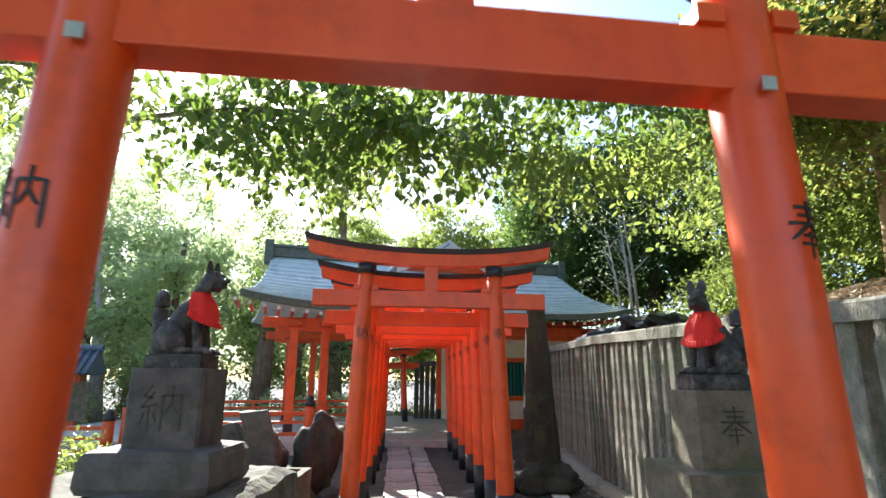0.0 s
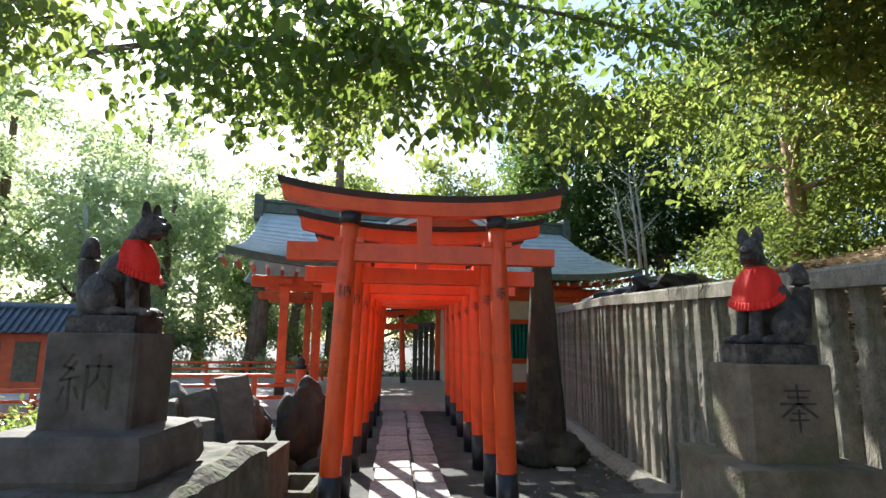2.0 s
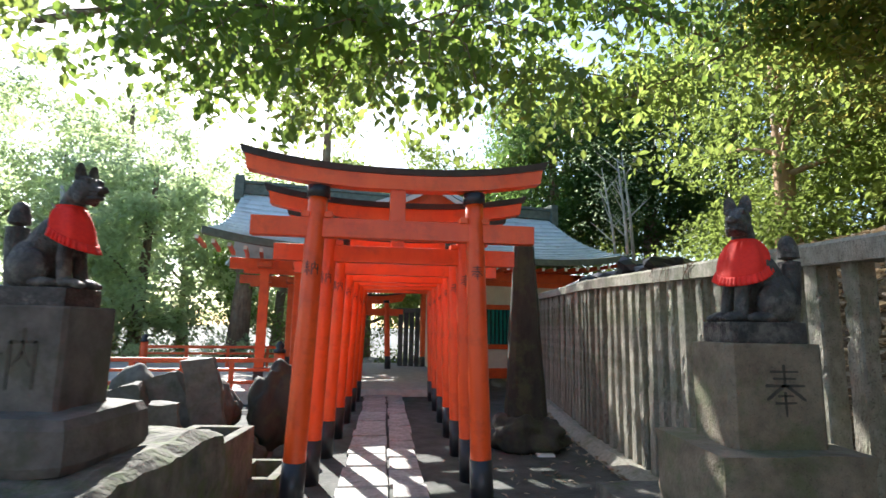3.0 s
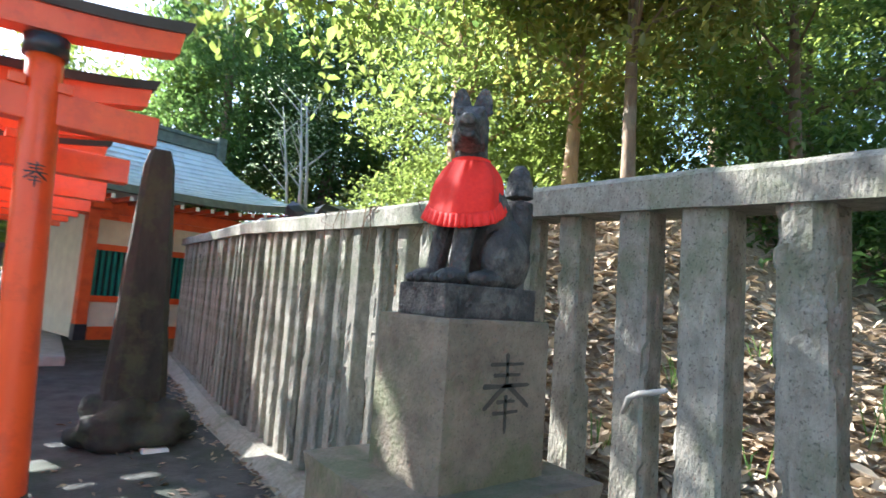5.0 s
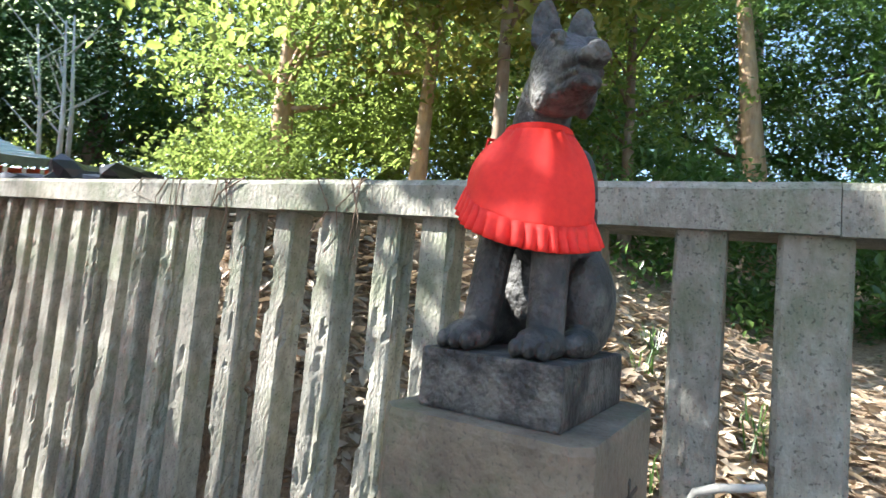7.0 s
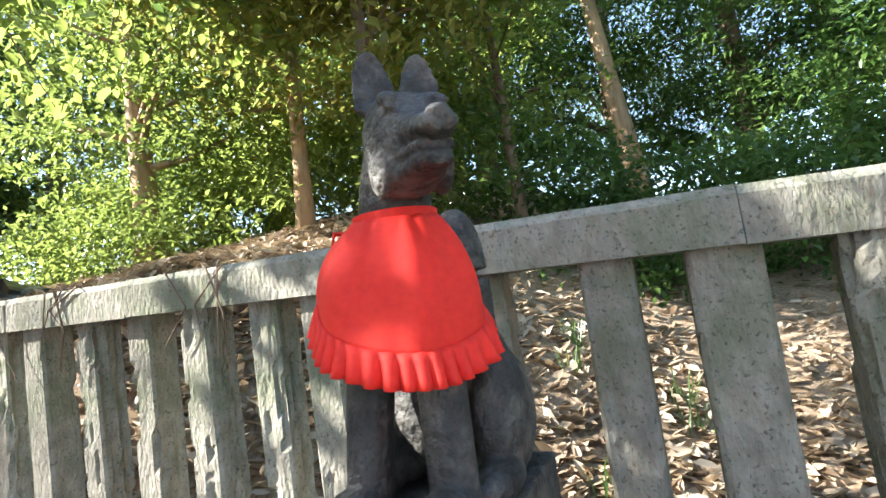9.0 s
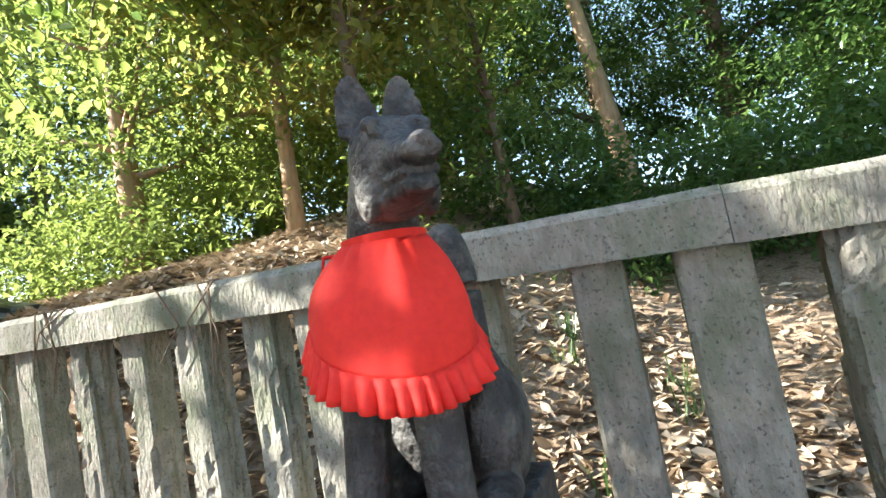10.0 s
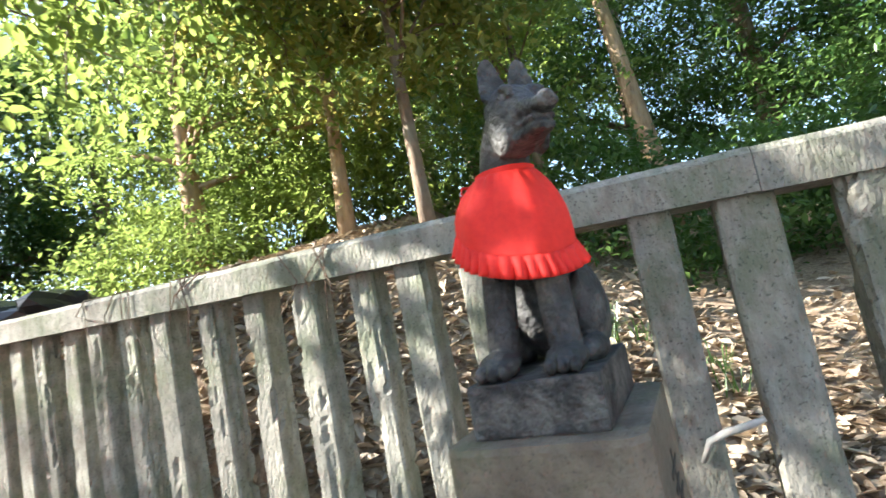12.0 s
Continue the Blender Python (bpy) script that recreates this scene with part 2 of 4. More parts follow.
def leaves(name, centres, size, mat, parent=None, droop=0.35, width=0.5, label="", flat=0.0, broad=False):
    """Many small folded leaves, one island each: stem, two sides, tip."""
    c = np.asarray(centres, dtype=float)
    n = len(c)
    az = rng.uniform(0, math.tau, n)
    pitch = -rng.normal(droop, 0.45, n) if not flat else rng.normal(0, flat, n)
    d = np.stack([np.cos(az) * np.cos(pitch), np.sin(az) * np.cos(pitch), np.sin(pitch)], 1)
    up = np.tile([0, 0, 1.0], (n, 1)) + rng.normal(0, 0.35, (n, 3))
    s = np.cross(d, up)
    s /= np.linalg.norm(s, axis=1)[:, None] + 1e-9
    nn = np.cross(s, d)
    ln = (size * rng.uniform(0.6, 1.3, n))[:, None]
    w = ln * width * 0.5
    if broad:
        v = np.empty((n, 6, 3))
        for k, (a, q) in enumerate(((-0.5, 0), (-0.18, 0.95), (0.2, 0.8), (0.5, 0), (0.2, -0.8), (-0.18, -0.95))):
            v[:, k] = c + d * ln * a + s * w * q + nn * (w * 0.3 * abs(q)) - nn * ln * 0.25 * max(a, 0) ** 2
        tri = [0, 1, 2, 0, 2, 3, 0, 3, 4, 0, 4, 5]
    else:
        v = np.empty((n, 4, 3))
        v[:, 0] = c - d * ln * 0.5
        v[:, 1] = c + s * w + nn * w * 0.35 - d * ln * 0.05
        v[:, 2] = c + d * ln * 0.5 - nn * ln * 0.12
        v[:, 3] = c - s * w + nn * w * 0.35 - d * ln * 0.05
        tri = [0, 1, 2, 0, 2, 3]
    k, q = v.shape[1], len(tri)
    me = bpy.data.meshes.new(name)
    me.vertices.add(k * n)
    me.vertices.foreach_set("co", v.reshape(-1))
    me.loops.add(q * n)
    me.loops.foreach_set("vertex_index", (np.arange(n)[:, None] * k + np.array(tri)).reshape(-1).astype(np.int32))
    me.polygons.add(q // 3 * n)
    me.polygons.foreach_set("loop_start", np.arange(0, q * n, 3, dtype=np.int32))
    me.update(calc_edges=True)
    me.materials.append(mat)
    ob = new(name, me)
    if parent is not None:
        ob.parent = parent
    if label:
        ob["label"] = label
    return ob


def clump_points(centres, per, spread, flat=0.7):
    c = np.repeat(np.asarray(centres, float), per, 0)
    o = rng.normal(0, 1, (len(c), 3)) * np.array([1, 1, flat]) * spread
    return c + o


# ---- structure: ground, hillside ----
def fence_x(y):
    """The fence's front face: straight beside the fox, turning away past a bend."""
    return 2.425 + 0.072 * max(y - 8.6, 0.0)


def hill(x, y):
    """Height of the ground: level in the court, rising behind the fence."""
    d = x - fence_x(min(max(y, -10), 14)) - 0.3
    if d <= 0:
        return GROUND
    k = min(max((y - 2.6) / 4.0, 0.0), 1.0)
    k = k * k * (3 - 2 * k)
    q = min(max((y - 4.5) / 3.0, 0.0), 1.0)
    q = q * q * (3 - 2 * q)
    slope = min(d, 2.3) * (0.26 + 0.68 * k) + min(max(d - 2.3, 0), 14) * (0.24 - 0.1 * k)
    bank = min(d / 0.5, 1) * 1.95 + min(d, 12) * 0.24
    z = GROUND + 0.1 * min(d / 0.2, 1) + slope * (1 - q) + bank * q
    return z + 0.06 * noise.noise(Vector((x, y, 0)) * 1.2)


def ground():
    bm = bmesh.new()
    xs = [-900, -300, -100, -50, -30, -20, -12, -8, -5] + [-4 + 0.5 * i for i in range(13)] + [2.3 + 0.12 * i for i in range(12)] + [3.9 + 0.4 * i for i in range(22)] + [13, 15, 18, 25, 40, 100, 300, 900]
    ys = [-900, -300, -100, -40, -20, -10] + [-6 + 0.5 * i for i in range(50)] + [20, 23, 27, 32, 40, 60, 100, 300, 900]
    grid = [[bm.verts.new((x, y, hill(x, y))) for x in xs] for y in ys]
    for a, b in zip(grid, grid[1:]):
        for i in range(len(xs) - 1):
            f = bm.faces.new((a[i], a[i + 1], b[i + 1], b[i]))
            f.smooth = True
            f.material_index = 1 if xs[i] > 2.5 else 0
    ob = part("ground", bm, EARTH)
    ob.data.materials.append(LITTER)
    for p in ob.data.polygons:
        p.use_smooth = True
    return tagged(ob, "dark earth court with leaf-littered slope behind the fence", "ground", kind="structure")


ground()


# ---- torii ----
def torii(name_label, half=0.7, top=2.55, radius=0.085, over=0.64, group="torii over the path", base_h=0.42, black_top=True):
    """A torii, its feet on z=0, spanning x."""
    t = thing("torii_gate", name_label, "torii gate", group)
    lean = 0.1
    for s in (-1, 1):
        bm = bmesh.new()
        foot, head = Vector((s * (half + lean), 0, 0)), Vector((s * half, 0, top))
        n = 8
        tube(bm, [foot.lerp(head, i / n) for i in range(n + 1)], [radius * (1.12 - 0.14 * i / n) for i in range(n + 1)], 20)
        part("pillar", bm, VERMILION, t, smooth=True)
        bm = bmesh.new()
        tube(bm, [foot.lerp(head, -0.01), foot.lerp(head, base_h / top)], [radius * 1.2, radius * 1.17], 20)
        part("pillar_sleeve", bm, BLACK, t, "black painted sleeve", True)
        bm = bmesh.new()
        tube(bm, [foot.lerp(head, 0.965), foot.lerp(head, 1.002)], [radius * 1.2, radius * 1.2], 20)
        part("pillar_collar", bm, BLACK, t, "black collar", True)
    nuki = top - 0.28
    bm = bmesh.new()
    box(bm, -half - 0.56, -0.055, nuki - 0.17, half + 0.56, 0.055, nuki, 0.006)
    part("tie_beam", bm, VERMILION, t)
    for s in (-1, 1):
        for q in (-1, 1):
            bm = bmesh.new()
            box(bm, s * half + q * 0.1 - 0.035, -0.075, nuki - 0.002, s * half + q * 0.1 + 0.035, 0.075, nuki + 0.05, 0.004)
            part("wedge", bm, VERMILION, t)
    bm = bmesh.new()
    box(bm, -0.07, -0.045, nuki - 0.005, 0.07, 0.045, top + 0.03, 0.005)
    part("centre_strut", bm, VERMILION, t)

    def bowed(z0, z1, d0, d1, ext, mat, name):
        bm = bmesh.new()
        n = 24
        rings = []
        for i in range(n + 1):
            u = -1 + 2 * i / n
            x = u * (half + ext)
            lift = 0.13 * abs(u) ** 2.4
            rings.append([(x - u * 0.02, -d0, z0 + lift), (x - u * 0.02, d0, z0 + lift), (x, d1, z1 + lift * 1.1), (x, -d1, z1 + lift * 1.1)])
        rings_mesh(bm, rings)
        part(name, bm, mat, t)
    bowed(top, top + 0.13, 0.07, 0.085, over, VERMILION, "lintel")
    bowed(top + 0.131, top + 0.185, 0.105, 0.12, over + 0.04, BLACK, "lintel_cap")
    return t


def brush_mark(name, strokes, parent, origin, r, facing, size, mat=INK):
    """Written strokes wrapped on a round pillar. strokes: x0,z0,x1,z1,width in units of the sign's height."""
    for x0, z0, x1, z1, w in strokes:
        bm = bmesh.new()
        a, c = Vector((x0, 0, z0)) * size, Vector((x1, 0, z1)) * size
        d = (c - a).normalized()
        s = Vector((-d.z, 0, d.x)) * w * size / 2
        n = 4
        ring = []
        for i in range(n + 1):
            p = a.lerp(c, i / n)
            k = (1.0, 0.8, 0.85, 0.9, 0.45)[i]
            quad = []
            for q, lift in ((p + s * k, 0.004), (p - s * k, 0.004), (p - s * k, -0.002), (p + s * k, -0.002)):
                an = facing + q.x / r
                quad.append((origin[0] + (r + lift) * math.sin(an), origin[1] - (r + lift) * math.cos(an), origin[2] + q.z))
            ring.append(quad)
        rings_mesh(bm, ring)
        part("brush_stroke", bm, mat, parent)


# the two characters of dedication, as strokes
HO = [(-0.3, 0.42, 0.3, 0.42, 0.07), (-0.24, 0.27, 0.24, 0.27, 0.06), (-0.42, 0.12, 0.42, 0.12, 0.07), (0, 0.55, 0, 0.12, 0.07), (-0.02, 0.12, -0.4, -0.18, 0.08), (0.05, 0.12, 0.42, -0.18, 0.09), (-0.16, -0.1, 0.16, -0.1, 0.06), (-0.22, -0.25, 0.22, -0.25, 0.06), (0, -0.02, 0, -0.52, 0.07)]
NO = [(-0.25, 0.5, -0.42, 0.28, 0.07), (-0.42, 0.28, -0.22, 0.22, 0.07), (-0.18, 0.36, -0.45, 0.02, 0.07), (-0.45, 0.02, -0.12, 0.08, 0.06), (-0.28, 0.05, -0.28, -0.5, 0.07), (-0.38, -0.1, -0.46, -0.36, 0.07), (-0.17, -0.1, -0.1, -0.3, 0.07), (0.02, 0.28, 0.02, -0.5, 0.08), (0.02, 0.28, 0.45, 0.28, 0.07), (0.45, 0.28, 0.45, -0.48, 0.08), (0.24, 0.5, 0.22, 0.1, 0.07), (0.22, 0.1, 0.08, -0.12, 0.07), (0.24, 0.1, 0.38, -0.12, 0.07)]

TURN_T = 6.0
row = [(1.07, -0.085, 2.68), (5.72, -0.14, 2.75), (6.6, -0.18, 2.64), (7.7, -0.23, 2.62), (8.8, -0.28, 2.62), (10.0, -0.34, 2.66), (11.2, -0.41, 2.68), (12.5, -0.48, 2.7)]
for k, (y, x, h) in enumerate(row):
    t = torii("vermilion painted torii gate with black lintel cap and sleeves", half=0.7 if k else 0.755, top=h)
    t.matrix_world = pose(x, y, GROUND, 0, 0, TURN_T)
    for s in (-1, 1):
        hf = (0.7 if k else 0.755) + (0.024 if k else 0.03)
        brush_mark("written_character", HO if s > 0 else NO, t, (s * hf, 0, 2.02 if k else 1.87), 0.086, 0.0 if k else s * 0.4, 0.12 if k else 0.125)
        if not k:
            bm = bmesh.new()
            box(bm, s * 0.755 - 0.018, -0.108, 2.2, s * 0.755 + 0.018, -0.1, 2.236, 0.002)
            part("bolt_plate", bm, STEEL, t, "small grey metal plate")


for y, x in ((19.0, -1.8), (20.4, -1.9), (21.8, -2.0)):
    t = torii("vermilion torii gate beyond the shrine hall", half=0.62, top=2.25, group="torii beyond the hall")
    t.matrix_world = pose(x, y, -0.045, 0, 0, TURN_T)


# ---- stone fence ----
def post_height(y):
    return 1.722 + 0.039 * (min(y, 8.6) - 3.6) + 0.024 * max(y - 8.6, 0.0)


def worn_post(w, h, seed, worn):
    """A square post with chamfered edges; worn ones have crumbled and split along their length."""
    bm = bmesh.new()
    rings = []
    n = 110 if worn else 56
    m = 8 if worn else 5
    side = [(-0.84 + 1.68 * i / (m - 1), -1.0) for i in range(m)]
    outline = [(x * c - y * s_, x * s_ + y * c) for c, s_ in ((1, 0), (0, 1), (-1, 0), (0, -1)) for x, y in side]
    for i in range(n + 1):
        z = h * i / n
        ring = []
        for k, (a, b_) in enumerate(outline):
            d = noise.noise(Vector((a * 2 + seed, b_ * 2 + z * 3, seed))) * 0.004 + 0.0015 * noise.noise(Vector((a * 5, z * 30, seed + b_)))
            edge = max(abs(a) + abs(b_) - 1.35, 0.0) / 0.5
            bite = noise.noise(Vector((a * 1.4 + seed, b_ * 1.4, z * 2.2))) + 0.45 * noise.noise(Vector((a * 3 + seed, b_ * 3, z * 13))) - (0.1 if worn else 0.42)
            if bite > 0:
                d -= min(0.006 + bite * 0.05, 0.02) * (0.45 + edge) + 0.009 * abs(noise.noise(Vector((a * 7, b_ * 7, z * 45 + seed))))
            if worn:
                gap = abs(a * 0.9 + b_ * 0.3 - 0.25 * math.sin(seed) - 0.22 * noise.noise(Vector((seed, 0, z * 2.2))))
                if b_ < -0.5 and gap < 0.17 and noise.noise(Vector((seed * 2, 5, z * 1.3))) > -0.25:
                    d -= 0.024
            ring.append(Vector((a * w, b_ * w, z)) + Vector((a, b_, 0)).normalized() * d)
        rings.append(ring)
    rings_mesh(bm, rings)
    return bm


def fence():
    f = thing("stone_fence", "weathered grey concrete picket fence with top rail", "fence")
    n = Vector((1, 0, 0))

    def at(y, off, z):
        return Vector((fence_x(y), y, z)) + n * off
    lefts = [7.1, 6.86, 6.62, 6.37, 6.12, 5.86, 5.54, 5.28, 4.985, 4.69, 4.455, 4.19, 3.925, 3.61, 3.354, 3.035, 2.72, 2.42]
    y = 7.35
    while y < 14:
        lefts.append(y)
        y += 0.255
    y = 2.1
    while y > -2.5:
        lefts.append(y)
        y -= 0.29
    for i, y in enumerate(sorted(lefts)):
        w = 0.062 if y > 3.4 else 0.082
        w *= 1 + 0.06 * math.sin(i * 2.3)
        worn = any(abs(y - q) < 0.01 for q in (3.035, 4.69, 4.985, 5.54, 6.12, 6.86)) or (y > 7.2 and i % 4 == 1)
        z0, z1 = -0.12, post_height(y) + 0.01
        p = part("post", worn_post(w, z1 - z0, i * 3.1, worn), FENCE, f)
        p.location = at(y - w, 0.1, z0)
        p.rotation_euler = (radians(0.4 * math.sin(i * 5.1)), radians(0.4 * math.sin(i * 3.7)), -0.07 if y > 8.6 else 0.0)
    y0, y1 = -3.0, 14.2
    seg = [y0 + (y1 - y0) * i / 40 for i in range(41)]
    joints = [-3.0, -0.9, 1.15, 3.22, 5.2, 7.2, 8.95, 10.8, 12.6, 14.2]
    for k, (ya, yb) in enumerate(zip(joints, joints[1:])):
        bm = bmesh.new()
        rings = []
        sag = 0.0015 * math.sin(k * 2.7)
        for i in range(17):
            y = ya + 0.001 + (yb - ya - 0.002) * i / 16
            z = post_height(y) + sag
            j, q = 0.006 * noise.noise(Vector((y * 2, 0, 0))) + 0.003 * noise.noise(Vector((y * 11, 4, 0))), 0.004 * noise.noise(Vector((y * 7, 2, 0)))
            rings.append([at(y, j, z), at(y, 0.22, z), at(y, 0.22, z + 0.115), at(y, 0.2, z + 0.135 + q), at(y, 0.02 + j, z + 0.135 + q), at(y, j, z + 0.112 + q)])
        rings_mesh(bm, rings)
        part("top_rail", bm, FENCE, f)
    bm = bmesh.new()
    rings_mesh(bm, [[at(y, -0.25 - 0.02 * noise.noise(Vector((y * 3, 0, 1))), GROUND - 0.05), at(y, 0.34, GROUND - 0.2), at(y, 0.32, -0.1), at(y, -0.05, -0.09)] for y in seg])
    part("kerb", bm, FENCE, f)


fence()


# ---- fox statues ----
def fox(name_label, mirror, m, turn=46, back=0.0, group="guardian foxes"):
    """A seated stone fox facing -x, its head turned to -y; one mesh, feet on z=0."""
    bm = bmesh.new()

    def blob(c, r, rot=(0, 0, 0), sub=3, amt=0.05):
        vs = bmesh.ops.create_icosphere(bm, subdivisions=sub, radius=1.0)["verts"]
        e = Euler([radians(a) for a in rot]).to_matrix()
        for v in vs:
            k = 1 + amt * noise.noise(v.co * 2 + Vector(c) * 9)
            v.co = Vector(c) + e @ Vector((v.co.x * r[0] * k, v.co.y * r[1] * k, v.co.z * r[2] * k))
    # body: haunch, trunk, chest
    blob((0.09, 0, 0.14), (0.125, 0.115, 0.14))
    blob((0.04 + back * 0.3, 0, 0.24), (0.1, 0.09, 0.19), (0, -28, 0))
    blob((-0.065 + back * 0.6, 0, 0.3), (0.068, 0.07, 0.14), (0, -12, 0))
    for s in (-1, 1):
        blob((0.08, s * 0.085, 0.1), (0.11, 0.05, 0.11))
        blob((-0.02, s * 0.1, 0.025), (0.075, 0.035, 0.03))
        tube(bm, [(-0.085 + back * 0.6, s * 0.048, 0.32), (-0.086, s * 0.058, 0.17), (-0.108, s * 0.066, 0.03)], [0.04, 0.036, 0.034], 14)
        blob((-0.135, s * 0.07, 0.026), (0.06, 0.042, 0.03))
        for k in (-1, 0, 1):
            blob((-0.185, s * 0.07 + k * 0.024, 0.018), (0.022, 0.012, 0.018), sub=2)
    # neck and head
    ta = radians(turn)
    f = Vector((-math.cos(ta), -math.sin(ta), 0))
    r = Vector((math.sin(ta), -math.cos(ta), 0))
    n0 = Vector((-0.076 + back, -0.034 + 0.8 * back, 0.0))
    h = n0 + f * 0.1
    tube(bm, [Vector((-0.06 + back * 0.7, 0, 0.29)), n0 + Vector((0, 0.01, 0.37)), n0 + Vector((0, 0, 0.43)), n0 + f * 0.02 + Vector((0, 0, 0.48)), n0 + f * 0.075 + Vector((0, 0, 0.55))], [0.08, 0.068, 0.06, 0.056, 0.05], 24)

    def loc(a, b_, c):
        return h + f * (a * 0.95) + r * (b_ * 0.92) + Vector((0, 0, c - 0.009))
    yaw = math.degrees(math.atan2(f.y, f.x))

    def sweep(prof, n=24, e=0.8):
        rings = []
        for a, w, zt, zb in prof:
            ring = []
            for k in range(n):
                c, q = math.cos(k * math.tau / n), math.sin(k * math.tau / n)
                ring.append(loc(a, w * math.copysign(abs(c) ** e, c), (zt + zb) / 2 + (zt - zb) / 2 * math.copysign(abs(q) ** e, q)))
            rings.append(ring)
        rings_mesh(bm, rings)
    # skull, brow and upper snout; then the lower jaw
    sweep([(-0.07, 0.02, 0.58, 0.5), (-0.064, 0.045, 0.596, 0.475), (-0.04, 0.062, 0.609, 0.46), (-0.005, 0.067, 0.612, 0.456), (0.026, 0.061, 0.604, 0.465), (0.042, 0.053, 0.59, 0.485), (0.056, 0.043, 0.572, 0.502), (0.076, 0.036, 0.557, 0.508), (0.096, 0.033, 0.547, 0.51), (0.114, 0.03, 0.54, 0.51), (0.125, 0.022, 0.534, 0.514), (0.129, 0.01, 0.529, 0.519)])
    sweep([(-0.02, 0.048, 0.498, 0.468), (0.03, 0.043, 0.499, 0.466), (0.07, 0.032, 0.499, 0.471), (0.095, 0.028, 0.498, 0.474), (0.108, 0.022, 0.496, 0.474), (0.114, 0.009, 0.49, 0.48)], 20)
    tube(bm, [loc(0.02, 0, 0.5), loc(0.06, 0, 0.503), loc(0.1, 0, 0.504)], [0.036, 0.028, 0.02], 14)
    blob(loc(0.124, 0, 0.537), (0.012, 0.019, 0.012), (0, 0, yaw), 2)
    for s in (-1, 1):
        blob(loc(0.12, s * 0.017, 0.527), (0.012, 0.012, 0.012), (0, 0, yaw), 2)
        for q in (0.05, 0.063, 0.076, 0.088, 0.1):
            blob(loc(q, s * (0.043 - q * 0.17), 0.5035), (0.0055, 0.005, 0.008), (0, 0, yaw), 1)
        blob(loc(0.047, s * 0.039, 0.573), (0.016, 0.01, 0.008), (0, 20, yaw + s * 25), 2)
        blob(loc(0.034, s * 0.038, 0.59), (0.03, 0.015, 0.01), (0, 22, yaw + s * 20), 2)
        blob(loc(0.0, s * 0.05, 0.495), (0.036, 0.016, 0.04), (0, 0, yaw), 2)
        e0, tip = loc(-0.004, s * 0.038, 0.585), loc(-0.01, s * 0.043, 0.682)
        rings = []
        for i in range(12):
            u = i / 11
            c = e0.lerp(tip, u)
            w = 0.031 * (1 - u ** 2.4) ** 0.6 + 0.005
            ring = []
            for k in range(20):
                ca, sa = math.cos(k * math.tau / 20), math.sin(k * math.tau / 20)
                hollow = 0.3 * (1 - u) * (1 - abs(ca)) - 0.25
                ring.append(c + r * (w * ca) + f * (w * (0.75 * sa if sa < 0 else hollow * sa - 0.1)))
            rings.append(ring)
        rings_mesh(bm, rings)
    # tail, upright behind, flame-shaped
    pts, rad = [], []
    for i in range(25):
        u = 1 - (1 - i / 24) ** 1.7
        pts.append((0.182 + 0.03 * math.sin(u * 2.2), 0, 0.0 + 0.47 * u))
        rad.append(0.003 + 0.052 * max(1 - u ** 9, 0.0) ** 0.5)
    tube(bm, pts, rad, 14)
    if mirror:
        for v in bm.verts:
            v.co.x = -v.co.x
        bmesh.ops.reverse_faces(bm, faces=bm.faces[:])
    ob = part("fox_statue", bm, DARKSTONE, smooth=True)
    re = ob.modifiers.new("carved", "REMESH")
    re.mode, re.voxel_size, re.use_smooth_shade = "VOXEL", 0.0033, True
    sm = ob.modifiers.new("worn", "SMOOTH")
    sm.factor, sm.iterations = 0.5, 2
    ob.matrix_world = m
    return tagged(ob, name_label, "statue", group)


